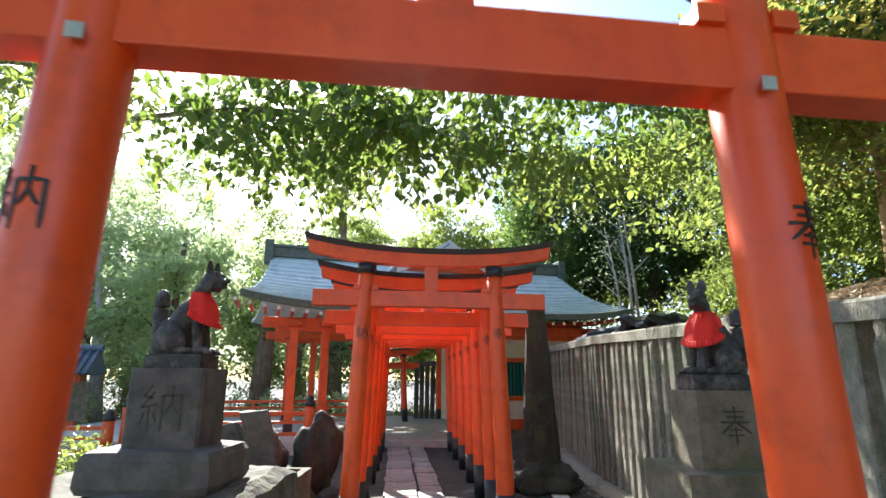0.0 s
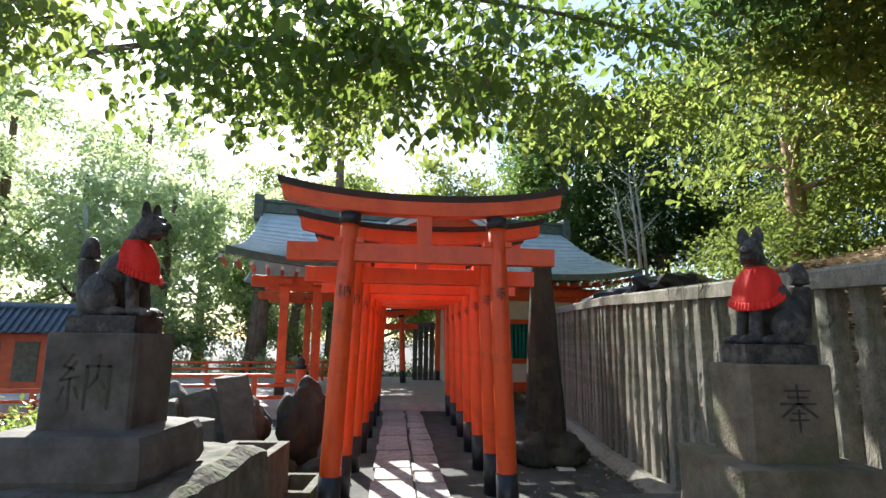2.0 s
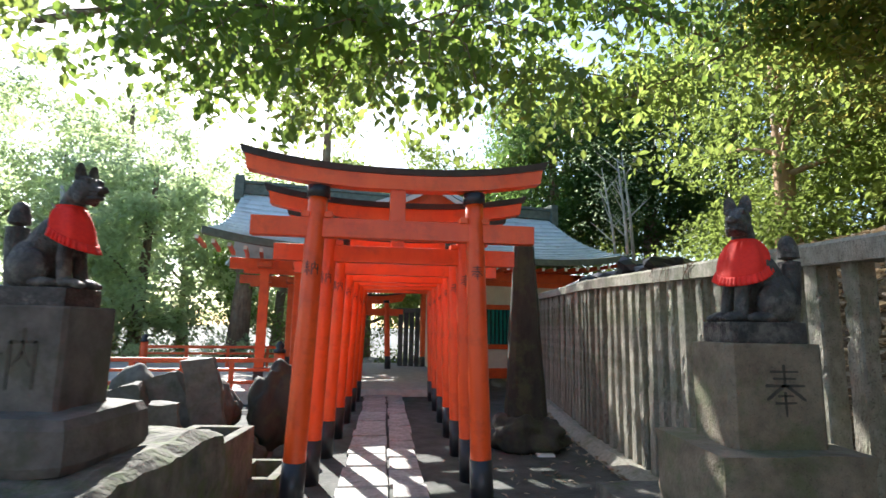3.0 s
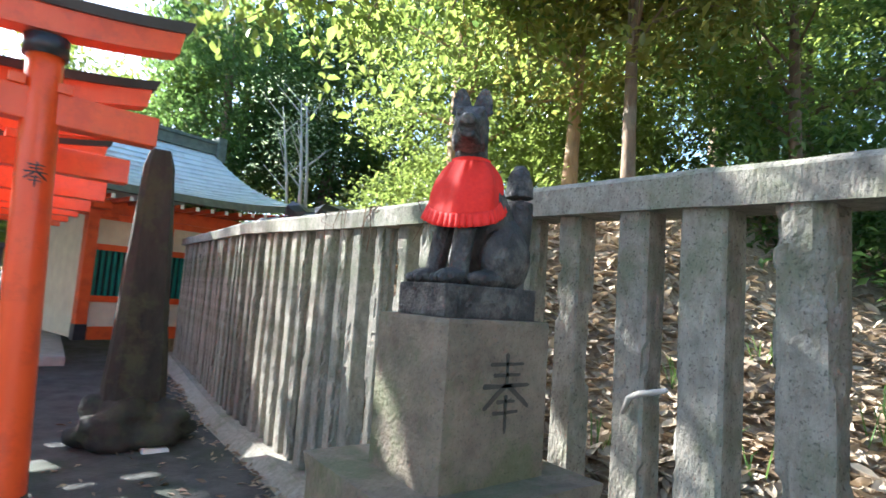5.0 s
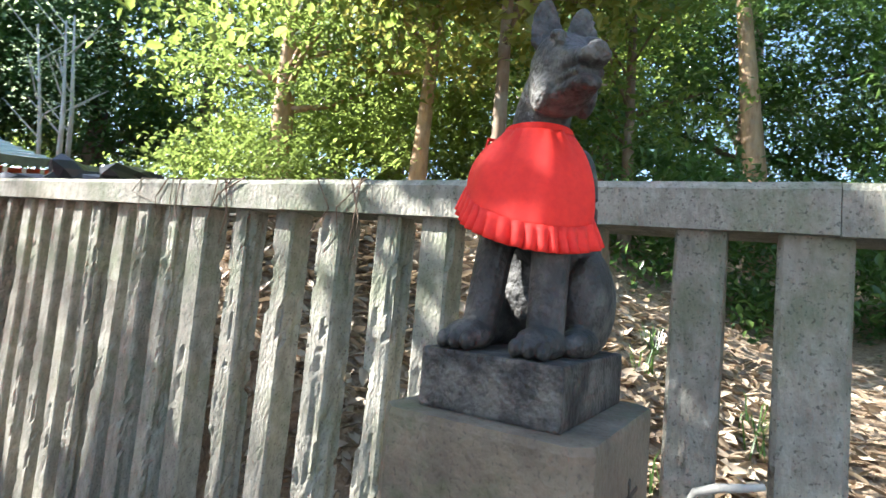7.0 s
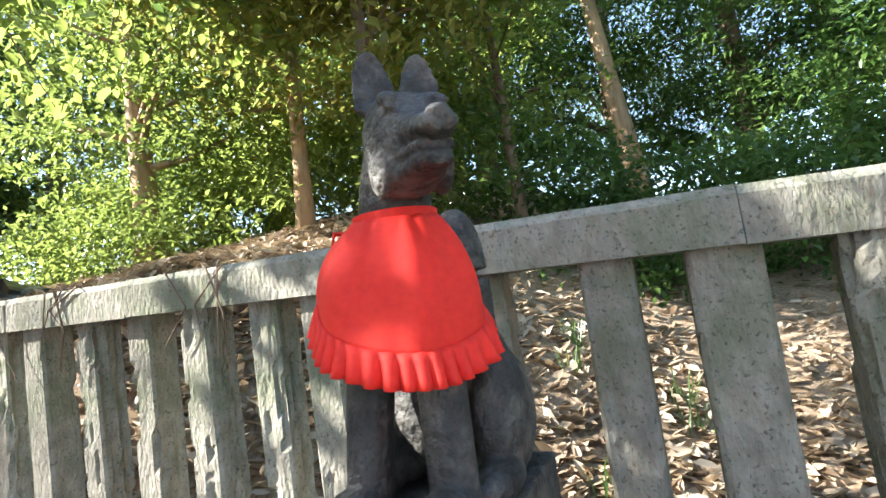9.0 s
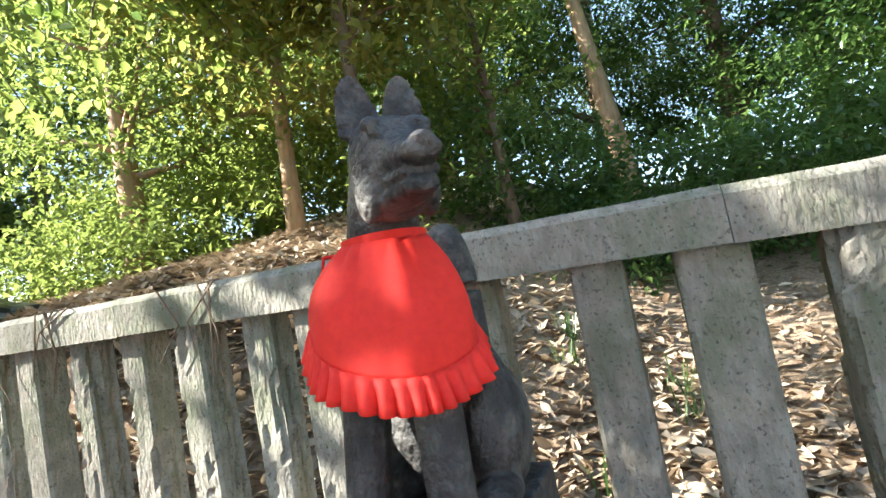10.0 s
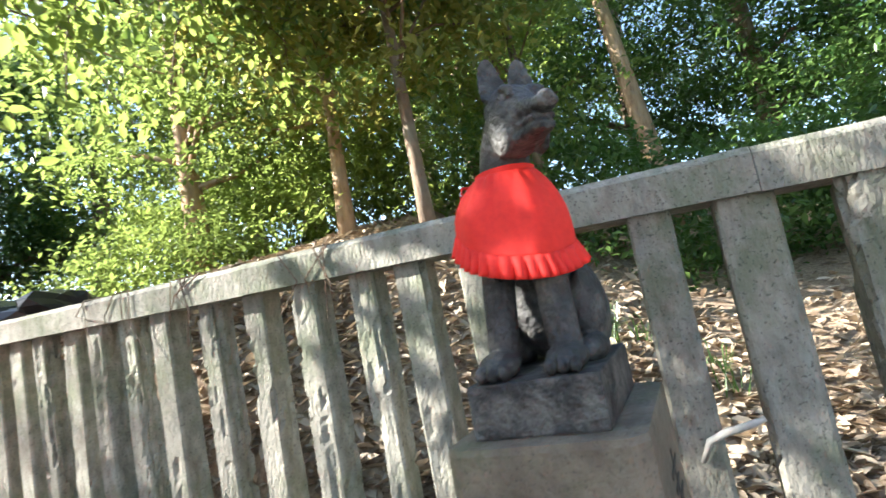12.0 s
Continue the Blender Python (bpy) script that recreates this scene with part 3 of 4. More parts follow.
def bib(name_label, mirror, m, turn=40, back=0.0, group="red bibs"):
    """A gathered cloth bib with a ruffled hem round a statue's neck."""
    t = thing("bib", name_label, "bib", group)
    f0 = math.pi + radians(turn)

    def put(bm, name, label=""):
        if mirror:
            for v in bm.verts:
                v.co.x = -v.co.x
            bmesh.ops.reverse_faces(bm, faces=bm.faces[:])
        ob = part(name, bm, CLOTH, t, label, True)
        so = ob.modifiers.new("thickness", "SOLIDIFY")
        so.thickness, so.offset = 0.004, 1
        return ob
    n = 120

    def surf(a, u):
        """a -1..1 across the front, u 0 at the neck to 1 at the hem."""
        wide = 1.8 - 0.12 * u
        an = f0 + a * wide
        gather = 0.0045 * math.sin(a * 29 + 3.2 * math.sin(a * 4.3 + 1)) * (0.6 + 0.5 * math.sin(a * 7)) * math.exp(-u * 5)
        fold = u * (1.15 - u) * (0.045 * math.sin(a * 5.2 + 0.9) - 0.05 * math.exp(-((a + 0.16) / 0.1) ** 2) + 0.03 * math.sin(a * 11.0 + 2.4))
        rr = 0.068 + 0.054 * (1 - (1 - u) ** 2.6) + gather + fold * 0.62 + 0.012 * u * math.cos(a * 1.6)
        z = 0.424 - 0.198 * u * (1 - 0.4 * a * a) + 0.006 * abs(a)
        c = Vector((-0.076 + back - 0.004 * u, -0.034 + 0.8 * back + 0.01 * u, 0))
        return c + Vector((math.cos(an) * rr, math.sin(an) * rr, z))
    bm = bmesh.new()
    g = [[bm.verts.new(surf(-1 + 2 * i / n, j / 20)) for i in range(n + 1)] for j in range(21)]
    for a, b in zip(g, g[1:]):
        for i in range(n):
            bm.faces.new((a[i], b[i], b[i + 1], a[i + 1]))
    put(bm, "cloth")
    bm = bmesh.new()
    nr = 220
    g = []
    for j in range(5):
        u = j / 4
        ring = []
        for i in range(nr + 1):
            a = -1 + 2 * i / nr
            p = surf(a, 1.0)
            an = f0 + a * 1.68
            wv = 0.012 * u ** 0.8 * math.sin(a * 66 + 1.8 * math.sin(a * 9)) * (0.8 + 0.3 * math.sin(a * 17))
            out = Vector((math.cos(an), math.sin(an), 0))
            ring.append(bm.verts.new(p + out * (0.002 + 0.014 * u + wv * 0.8) + Vector((0, 0, -0.048 * u + 0.004))))
        g.append(ring)
    for a, b in zip(g, g[1:]):
        for i in range(nr):
            bm.faces.new((a[i], b[i], b[i + 1], a[i + 1]))
    put(bm, "ruffle")
    bm = bmesh.new()
    pts = []
    for i in range(41):
        an = i / 40 * math.tau
        pts.append((-0.076 + back + 0.069 * math.cos(an), -0.034 + 0.8 * back + 0.069 * math.sin(an), 0.426))
    rings_mesh(bm, [[Vector((x, y, z - 0.014)), Vector((x, y, z + 0.014)), Vector((-0.076 + back, -0.034 + 0.8 * back, z + 0.014)).lerp(Vector((x, y, z + 0.014)), 0.94), Vector((-0.076 + back, -0.034 + 0.8 * back, z - 0.014)).lerp(Vector((x, y, z - 0.014)), 0.94)] for x, y, z in pts], caps=False)
    if mirror:
        for v in bm.verts:
            v.co.x = -v.co.x
        bmesh.ops.reverse_faces(bm, faces=bm.faces[:])
    part("neck_band", bm, CLOTH, t)
    bm = bmesh.new()
    for s in (-1, 1):
        k = Vector((-0.07 + back, 0.036 + 0.8 * back, 0.424))
        tube(bm, [k, k + Vector((-0.02 + 0.02 * s, 0.026, 0.0)), k + Vector((-0.01 + 0.03 * s, 0.036, -0.032)), k + Vector((0, 0.004, -0.006))], [0.004] * 4, 6)
        tube(bm, [k, k + Vector((-0.01 + 0.012 * s, 0.018, -0.035)), k + Vector((0.015 * s, 0.028, -0.08))], [0.004] * 3, 6)
    if mirror:
        for v in bm.verts:
            v.co.x = -v.co.x
        bmesh.ops.reverse_faces(bm, faces=bm.faces[:])
    part("tie", bm, CLOTH, t)
    t.matrix_world = m
    return t


def chamfered(bm, x0, y0, z0, x1, y1, z1, c):
    ring = [(x0 + c, y0), (x1 - c, y0), (x1, y0 + c), (x1, y1 - c), (x1 - c, y1), (x0 + c, y1), (x0, y1 - c), (x0, y0 + c)]
    rings_mesh(bm, [[(x, y, z0) for x, y in ring], [(x, y, z1 - 0.012) for x, y in ring], [(x * 0.985 + (x0 + x1) / 2 * 0.015, y * 0.985 + (y0 + y1) / 2 * 0.015, z1) for x, y in ring]])
    return bm


def carved(strokes, parent, cx, y, cz, size, mat):
    for x0, z0, x1, z1, w in strokes:
        bm = bmesh.new()
        a, c = Vector((cx + x0 * size, y, cz + z0 * size)), Vector((cx + x1 * size, y, cz + z1 * size))
        d = (c - a).normalized()
        s = Vector((-d.z, 0, d.x)) * w * size / 2
        outline = [a - d * w * size * 0.3, a + s * 0.9, a.lerp(c, 0.35) + s * 0.7, a.lerp(c, 0.75) + s * 0.8, c + s * 0.75, c + d * w * size * 0.4, c - s * 0.6, a.lerp(c, 0.5) - s * 0.75, a - s]
        outline = [p + noise.noise_vector(p * 60) * 0.0025 for p in outline]
        f = [bm.verts.new((p.x, y - 0.002, p.z)) for p in outline]
        g = [bm.verts.new((p.x, y + 0.01, p.z)) for p in outline]
        bm.faces.new(f)
        for i in range(len(f)):
            bm.faces.new((f[i], g[i], g[(i + 1) % len(f)], f[(i + 1) % len(f)]))
        part("carved_stroke", bm, mat, parent)


# The strokes lie flat; the shade inside carved grooves is put into this colour.
CARVE = material("stone groove, shade in colour", (0.045, 0.041, 0.032), (0.08, 0.073, 0.056), 0.95, 20)

# fox beside the fence
ped = thing("stone_pedestal", "brown grey stone pedestal carved with one character", "pedestal", "fox pedestals")
bm = bmesh.new()
chamfered(bm, 1.6, 3.565, 0.79, 2.08, 3.94, 1.285, 0.03)
part("dado", bm, PEDESTAL, ped)
bm = bmesh.new()
rough_block(bm, 1.44, 3.4, 0.4, 2.2, 4.12, 0.79, 0.015, 4, 0.02, 2)
part("plinth", bm, PEDESTAL, ped)
bm = bmesh.new()
rough_block(bm, 1.2, 3.1, GROUND - 0.1, 2.36, 4.6, 0.4, 0.055, 12, 0.03, 9)
part("footing", bm, MOSSROCK, ped)
carved(HO, ped, 1.87, 3.565, 1.06, 0.22, CARVE)
bm = bmesh.new()
box(bm, 1.655, 3.628, 1.285, 2.047, 3.89, 1.39, 0.006)
part("base_block", bm, DARKSTONE, ped, "dark basalt base block")
fox("dark stone seated fox statue wearing a red bib", False, pose(1.862, 3.765, 1.388), back=0.055)
bib("red cotton bib with ruffled hem on the fox by the fence", False, pose(1.862, 3.765, 1.388), back=0.055)

# fox beside the basin
ped = thing("stone_pedestal", "dark stone pedestal carved with one character beside the basin", "pedestal", "fox pedestals")
bm = bmesh.new()
chamfered(bm, -2.22, 3.8, 0.88, -1.7, 4.25, 1.41, 0.02)
part("dado", bm, GREYSTONE, ped)
bm = bmesh.new()
rough_block(bm, -2.42, 3.6, 0.6, -1.5, 4.45, 0.88, 0.012, 4, 0.02, 4)
part("plinth", bm, GREYSTONE, ped)
bm = bmesh.new()
rough_block(bm, -3.2, 3.3, GROUND - 0.1, -1.28, 5.2, 0.6, 0.055, 16, 0.02, 11)
part("footing", bm, MOSSROCK, ped)
carved(NO, ped, -1.97, 3.8, 1.14, 0.3, CARVE)
bm = bmesh.new()
box(bm, -2.16, 3.86, 1.41, -1.76, 4.18, 1.51, 0.006)
part("base_block", bm, DARKSTONE, ped, "dark basalt base block")
fox("dark stone seated fox statue with upright tail beside the basin", True, pose(-1.945, 4.02, 1.508) @ Matrix.Diagonal((1.05, 1.1, 1.04, 1)), 18)
bib("red cotton bib on the fox beside the basin", True, pose(-1.945, 4.02, 1.508) @ Matrix.Diagonal((1.05, 1.1, 1.04, 1)), 6)

# ---- standing stone on its rock ----
def standing_stone():
    t = thing("standing_stone", "tall dark tapering natural stone on a rough rock", "monument")
    bm = bmesh.new()
    rings = []
    for i in range(16):
        u = i / 15
        z = 0.0 + 2.62 * u
        w = 0.3 - 0.16 * u
        if i == 15:
            w *= 0.72
        ring = []
        for k, (a, b_) in enumerate(((-1, -0.6), (-0.7, -1), (0, -1.05), (0.7, -1), (1, -0.6), (1.0, 0.0), (1, 0.6), (0.6, 1), (0, 1), (-0.6, 1), (-1, 0.6), (-1.03, 0))):
            d = 1 + 0.13 * noise.noise(Vector((k * 0.9, z * 1.1, 5))) + 0.05 * noise.noise(Vector((k * 2, z * 4, 2)))
            ring.append((1.5 - 0.02 * u + w * a * d * 0.92, 8.3 + w * 0.7 * b_ * d, z))
        rings.append(ring)
    rings_mesh(bm, rings)
    part("shaft", bm, STELE, t)
    bm = bmesh.new()
    boulder(bm, (1.5, 8.2, -0.06), (0.46, 0.38, 0.27), 4, 0.5, 4)
    part("rock_base", bm, STELE, t, "rough dark rock", True)


standing_stone()


# ---- rocks, basin and slabs beside the path ----
def rock(label, c, r, seed, mat=STELE):
    bm = bmesh.new()
    boulder(bm, c, r, seed, 0.42, 4)
    return tagged(part("rock", bm, mat, smooth=True), label, "rock", "rocks beside the path")


rock("rounded brown standing boulder beside the path", (-1.75, 8.0, 0.25), (0.3, 0.26, 0.55), 1)
rock("low dark rock beside the path", (-1.95, 7.3, -0.1), (0.3, 0.25, 0.2), 2)
rock("small dark rock at the boulder's foot", (-1.35, 7.4, -0.15), (0.2, 0.2, 0.14), 3)
rock("rough dark rock behind the basin", (-2.9, 7.6, 0.15), (0.4, 0.35, 0.4), 5, GREYSTONE)
rock("leaning dark rock behind the basin", (-3.4, 7.9, 0.25), (0.4, 0.3, 0.5), 6, GREYSTONE)
rock("dark rock behind the small pillar", (-2.5, 7.9, 0.2), (0.35, 0.3, 0.4), 8, GREYSTONE)
rock("small mossy rock between the stone slabs", (-2.28, 6.95, -0.02), (0.16, 0.14, 0.2), 9, MOSSROCK)
rock("low mossy rock beside the square stump", (-2.75, 6.9, 0.0), (0.2, 0.16, 0.22), 10, MOSSROCK)
for lab, x, y, z0, w, h, tilt in (("leaning grey stone slab beside the basin", -2.25, 7.4, -0.1, 0.2, 1.05, -12), ("thick weathered stone slab leaning on its neighbour", -2.62, 7.45, -0.1, 0.22, 0.86, -20), ("broken grey stone slab behind the basin", -3.05, 7.2, -0.1, 0.24, 0.74, -14), ("short square stone stump beside the basin", -2.5, 6.7, -0.1, 0.13, 0.62, 0)):
    bm = bmesh.new()
    rough_block(bm, -w, -0.1, 0, w, 0.1, h, 0.05, 7, 0.01, h * 3)
    ob = tagged(part("stone_slab", bm, GREYSTONE), lab, "stone", "rocks beside the path")
    ob.matrix_world = pose(x, y, z0, 0, tilt, 10)

basin = thing("stone_basin", "open rectangular grey stone basin beside the pedestal", "basin")
bm = bmesh.new()
for q in ((-1.95, 5.25, -1.86, 6.1), (-1.49, 5.25, -1.4, 6.1), (-1.86, 5.25, -1.49, 5.34), (-1.86, 6.01, -1.49, 6.1)):
    box(bm, q[0], q[1], GROUND, q[2], q[3], 0.42, 0.008)
box(bm, -1.86, 5.34, GROUND, -1.49, 6.01, 0.2)
part("trough", bm, MOSSROCK, basin)
bm = bmesh.new()
for q in ((-1.62, 6.0, -1.53, 6.75), (-1.25, 6.0, -1.16, 6.75), (-1.53, 6.0, -1.25, 6.08), (-1.53, 6.67, -1.25, 6.75)):
    box(bm, q[0], q[1], GROUND, q[2], q[3], -0.02, 0.008)
tagged(part("drain_kerb", bm, MOSSROCK), "low square stone kerb round a drain", "kerb")


# ---- shrine hall ----
def shrine():
    s = thing("shrine_hall", "vermilion shrine hall with pale green curved roof", "shrine building")
    M = pose(0.47, 13.2, GROUND, 0, 0, 16)

    def P(name, bm, mat, label="", smooth=False):
        ob = part(name, bm, mat, s, label, smooth)
        return ob
    # roof: local x along the ridge, y away
    hw, depth, eave, ridge, rl = 5.1, 6.4, 3.2, 5.0, 4.55

    def roofpoint(u, v):
        """u -1..1 along, v 0 at the eave to 1 at the ridge."""
        half = hw + (rl - hw) * v ** 0.7
        x = u * half
        y = v * depth / 2
        z = eave + (ridge - eave) * (0.45 * v + 0.55 * v * v) + 0.28 * abs(u) ** 4 * (1 - v)
        return x, y, z
    bm = bmesh.new()
    nu, nv = 40, 14
    for side in (0, 1):
        g = []
        for j in range(nv + 1):
            r = []
            for i in range(nu + 1):
                x, y, z = roofpoint(-1 + 2 * i / nu, j / nv)
                r.append(bm.verts.new((x, y if side == 0 else depth - y, z)))
            g.append(r)
        for a, b in zip(g, g[1:]):
            for i in range(nu):
                bm.faces.new((a[i], a[i + 1], b[i + 1], b[i]) if side == 0 else (a[i + 1], a[i], b[i], b[i + 1]))
    bmesh.ops.remove_doubles(bm, verts=bm.verts[:], dist=0.001)
    ob = P("roof", bm, ROOF, "pale green copper shingled roof")
    so = ob.modifiers.new("thickness", "SOLIDIFY")
    so.thickness, so.offset = 0.12, -1
    roof = ob
    # courses of shingles
    for j in range(1, 13):
        v = j / 13.5
        bm = bmesh.new()
        rings = []
        for i in range(31):
            x, y, z = roofpoint(-1 + 2 * i / 30, v)
            rings.append([(x, y - 0.02, z + 0.0), (x, y - 0.02, z + 0.03), (x, y + 0.22, z + 0.05)])
        rings_mesh(bm, rings)
        part("shingle_course", bm, ROOF, roof)
    bm = bmesh.new()
    rings = []
    for i in range(41):
        x, y, z = roofpoint(-1 + 2 * i / 40, 0)
        rings.append([(x, y - 0.03, z - 0.13), (x, y - 0.03, z + 0.02), (x, y + 0.15, z + 0.04), (x, y + 0.15, z - 0.13)])
    rings_mesh(bm, rings)
    P("roof_edge", bm, ROOFEDGE, "dark green roof edge")
    bm = bmesh.new()
    box(bm, -rl - 0.05, depth / 2 - 0.16, ridge - 0.05, rl + 0.05, depth / 2 + 0.16, ridge + 0.22, 0.01)
    box(bm, -rl - 0.15, depth / 2 - 0.22, ridge + 0.22, rl + 0.15, depth / 2 + 0.22, ridge + 0.3, 0.01)
    for q in (-1, 1):
        box(bm, q * (rl + 0.1) - 0.12, depth / 2 - 0.25, ridge - 0.25, q * (rl + 0.1) + 0.12, depth / 2 + 0.25, ridge + 0.42, 0.02)
    P("ridge", bm, ROOFEDGE, "banded dark ridge")
    # central gable
    for q in (-1, 1):
        bm = bmesh.new()
        rings = []
        for i in range(9):
            u = i / 8
            x, z = q * 1.5 * u, ridge + 0.12 - 0.75 * u ** 0.8
            rings.append([(x, 0.7, z), (x, 0.7, z + 0.1), (x, 2.6, z + 0.1), (x, 2.6, z)])
        rings_mesh(bm, rings)
        P("gable_roof", bm, ROOF)
        bm = bmesh.new()
        rings = []
        for i in range(9):
            u = i / 8
            x, z = q * 1.42 * u, ridge + 0.08 - 0.75 * u ** 0.8
            rings.append([(x, 0.64, z - 0.12), (x, 0.64, z), (x, 0.7, z), (x, 0.7, z - 0.12)])
        rings_mesh(bm, rings)
        P("bargeboard", bm, WHITE)
    bm = bmesh.new()
    vs = [bm.verts.new(p) for p in ((-1.3, 0.85, ridge - 0.65), (1.3, 0.85, ridge - 0.65), (0, 0.85, ridge))]
    vs2 = [bm.verts.new((v.co.x, 1.0, v.co.z)) for v in vs]
    bm.faces.new(vs), bm.faces.new(vs2[::-1])
    for i in range(3):
        bm.faces.new((vs[i], vs2[i], vs2[(i + 1) % 3], vs[(i + 1) % 3]))
    P("gable_wall", bm, VERM_OLD)
    # eaves: beams, rafters with white ends
    bm = bmesh.new()
    box(bm, -4.6, 0.95, 2.75, 4.6, 1.15, 3.0, 0.01)
    P("eave_beam", bm, VERM_OLD)
    bm = bmesh.new()
    box(bm, -4.6, 5.3, 2.75, 4.6, 5.5, 3.0, 0.01)
    P("eave_beam", bm, VERM_OLD)
    for i in range(34):
        x = -5.2 + i * 10.4 / 33
        z = 3.0 + 0.28 * abs(x / hw) ** 4
        bm = bmesh.new()
        box(bm, x - 0.035, 0.1, z - 0.06, x + 0.035, 1.6, z + 0.02)
        r = P("rafter", bm, VERM_OLD)
        bm = bmesh.new()
        box(bm, x - 0.036, 0.085, z - 0.061, x + 0.036, 0.098, z + 0.021)
        part("rafter_end", bm, WHITE, r)
    # columns
    for x in (-3.85, -3.1, 1.15, 4.2):
        for y in (1.05, 5.4):
            bm = bmesh.new()
            box(bm, x - 0.1, y - 0.1, 0.3, x + 0.1, y + 0.1, 3.0, 0.012)
            c = P("column", bm, VERM_OLD)
            bm = bmesh.new()
            box(bm, x - 0.107, y - 0.107, 0.3, x + 0.107, y + 0.107, 0.6, 0.01)
            part("column_sleeve", bm, BLACK, c, "black metal sleeve")
            bm = bmesh.new()
            box(bm, x - 0.45, y - 0.09, 2.66, x + 0.45, y + 0.09, 2.82, 0.03)
            box(bm, x - 0.16, y - 0.45, 2.78, x + 0.16, y + 0.2, 2.92, 0.03)
            part("bracket", bm, VERM_OLD, c)
    # walled bay
    for z0, z1, mat, nm in ((0.3, 0.55, VERM_OLD, "sill_beam"), (0.55, 1.02, PLASTER, "plaster_panel"), (1.02, 1.14, VERM_OLD, "waist_beam"), (2.02, 2.14, VERM_OLD, "head_beam"), (2.14, 2.62, PLASTER, "plaster_panel"), (2.62, 2.9, VERM_OLD, "top_beam")):
        bm = bmesh.new()
        o = 0.03 if mat is PLASTER else 0.0
        box(bm, 1.25, 1.0 + o, z0, 4.1, 1.12, z1)
        P(nm, bm, mat)
    # Black sheet stands in for the darkness of the room behind the lattice.
    bm = bmesh.new()
    box(bm, 1.25, 1.1, 1.14, 4.1, 1.14, 2.02)
    P("interior_dark_sheet", bm, BLACK, "black sheet standing in for the unlit interior")
    for i in range(26):
        x = 1.3 + i * 2.75 / 25
        bm = bmesh.new()
        box(bm, x - 0.028, 1.03, 1.14, x + 0.028, 1.08, 2.02)
        P("lattice_bar", bm, GREEN, "green lattice bar")
    for x in (2.6,):
        bm = bmesh.new()
        box(bm, x - 0.08, 0.97, 0.3, x + 0.08, 1.13, 2.9, 0.01)
        P("wall_post", bm, VERM_OLD)
    for z0, z1, x0, x1 in ((0.3, 2.9, 4.1, 4.2), (0.3, 2.9, 1.2, 1.3)):
        bm = bmesh.new()
        box(bm, x0 - 0.02, 1.1, z0, x1 - 0.05, 5.4, z1)
        P("side_wall", bm, PLASTER)
    # raised deck under the roof
    s.matrix_world = M
    return s


shrine()


def platform():
    bm = bmesh.new()
    box(bm, -2.6, 13.2, GROUND, 1.1, 22.0, -0.04, 0.02)
    ob = tagged(part("stone_platform", bm, WOODDECK), "pale worn stone platform across the path", "platform", kind="structure")
    bm = bmesh.new()
    box(bm, -10, 11.7, GROUND, -2.62, 20.0, 0.06, 0.02)
    tagged(part("deck", bm, WOODDECK), "pale sunlit deck beside the hall", "deck", kind="structure")


platform()


def railing(label, a, b, h=0.62, posts=4, z=0.1):
    """A low vermilion railing with three bars and capped posts."""
    t = thing("railing", label, "railing", "vermilion railings")
    a, b = Vector(a), Vector(b)
    d = b - a
    ang = math.degrees(math.atan2(d.y, d.x))
    ln = d.length
    for zz, hh in ((0.12, 0.07), (0.36, 0.06), (h - 0.08, 0.08)):
        bm = bmesh.new()
        box(bm, 0, -0.035, zz, ln, 0.035, zz + hh, 0.01)
        part("rail", bm, VERM_OLD, t)
    for i in range(posts):
        x = ln * i / (posts - 1)
        big = i in (0, posts - 1)
        bm = bmesh.new()
        if big:
            tube(bm, [(x, 0, 0), (x, 0, h + 0.1)], [0.11, 0.105], 16)
        else:
            box(bm, x - 0.045, -0.045, 0, x + 0.045, 0.045, h - 0.08, 0.006)
        p = part("rail_post", bm, VERM_OLD, t, smooth=big)
        if big:
            bm = bmesh.new()
            tube(bm, [(x, 0, h + 0.1), (x, 0, h + 0.16), (x, 0, h + 0.18), (x, 0, h + 0.24), (x, 0, h + 0.3), (x, 0, h + 0.33)], [0.12, 0.12, 0.07, 0.09, 0.06, 0.01], 16)
            part("finial", bm, BLACK, p, "black onion-shaped finial", True)
    t.matrix_world = pose(a.x, a.y, z, 0, 0, ang)
    return t


railing("low vermilion railing of the bridge with black finials", (-2.75, 11.9), (-6.2, 11.2), posts=5, z=0.06)
railing("low vermilion railing along the deck's far side", (-2.5, 18.5), (-8.0, 17.0), posts=6, z=0.06)
railing("low vermilion railing near the garden", (-6.5, 11.1), (-10.0, 10.4), posts=5, z=GROUND)


def far_fence():
    f = thing("far_stone_fence", "dark grey stone picket fence beyond the hall", "fence")
    for i in range(9):
        bm = bmesh.new()
        box(bm, -0.085, -0.06, 0, 0.085, 0.06, 1.9, 0.012)
        p = part("post", bm, GREYSTONE, f)
        p.location = (-0.75 + i * 0.2, 20.5 - i * 0.05, -0.045)
    bm = bmesh.new()
    box(bm, -0.9, -0.09, 1.9, 1.0, 0.09, 2.05, 0.012)
    r = part("top_rail", bm, GREYSTONE, f)
    r.location = (0, 20.35, -0.045)
    r.rotation_euler = (0, 0, -0.24)


far_fence()


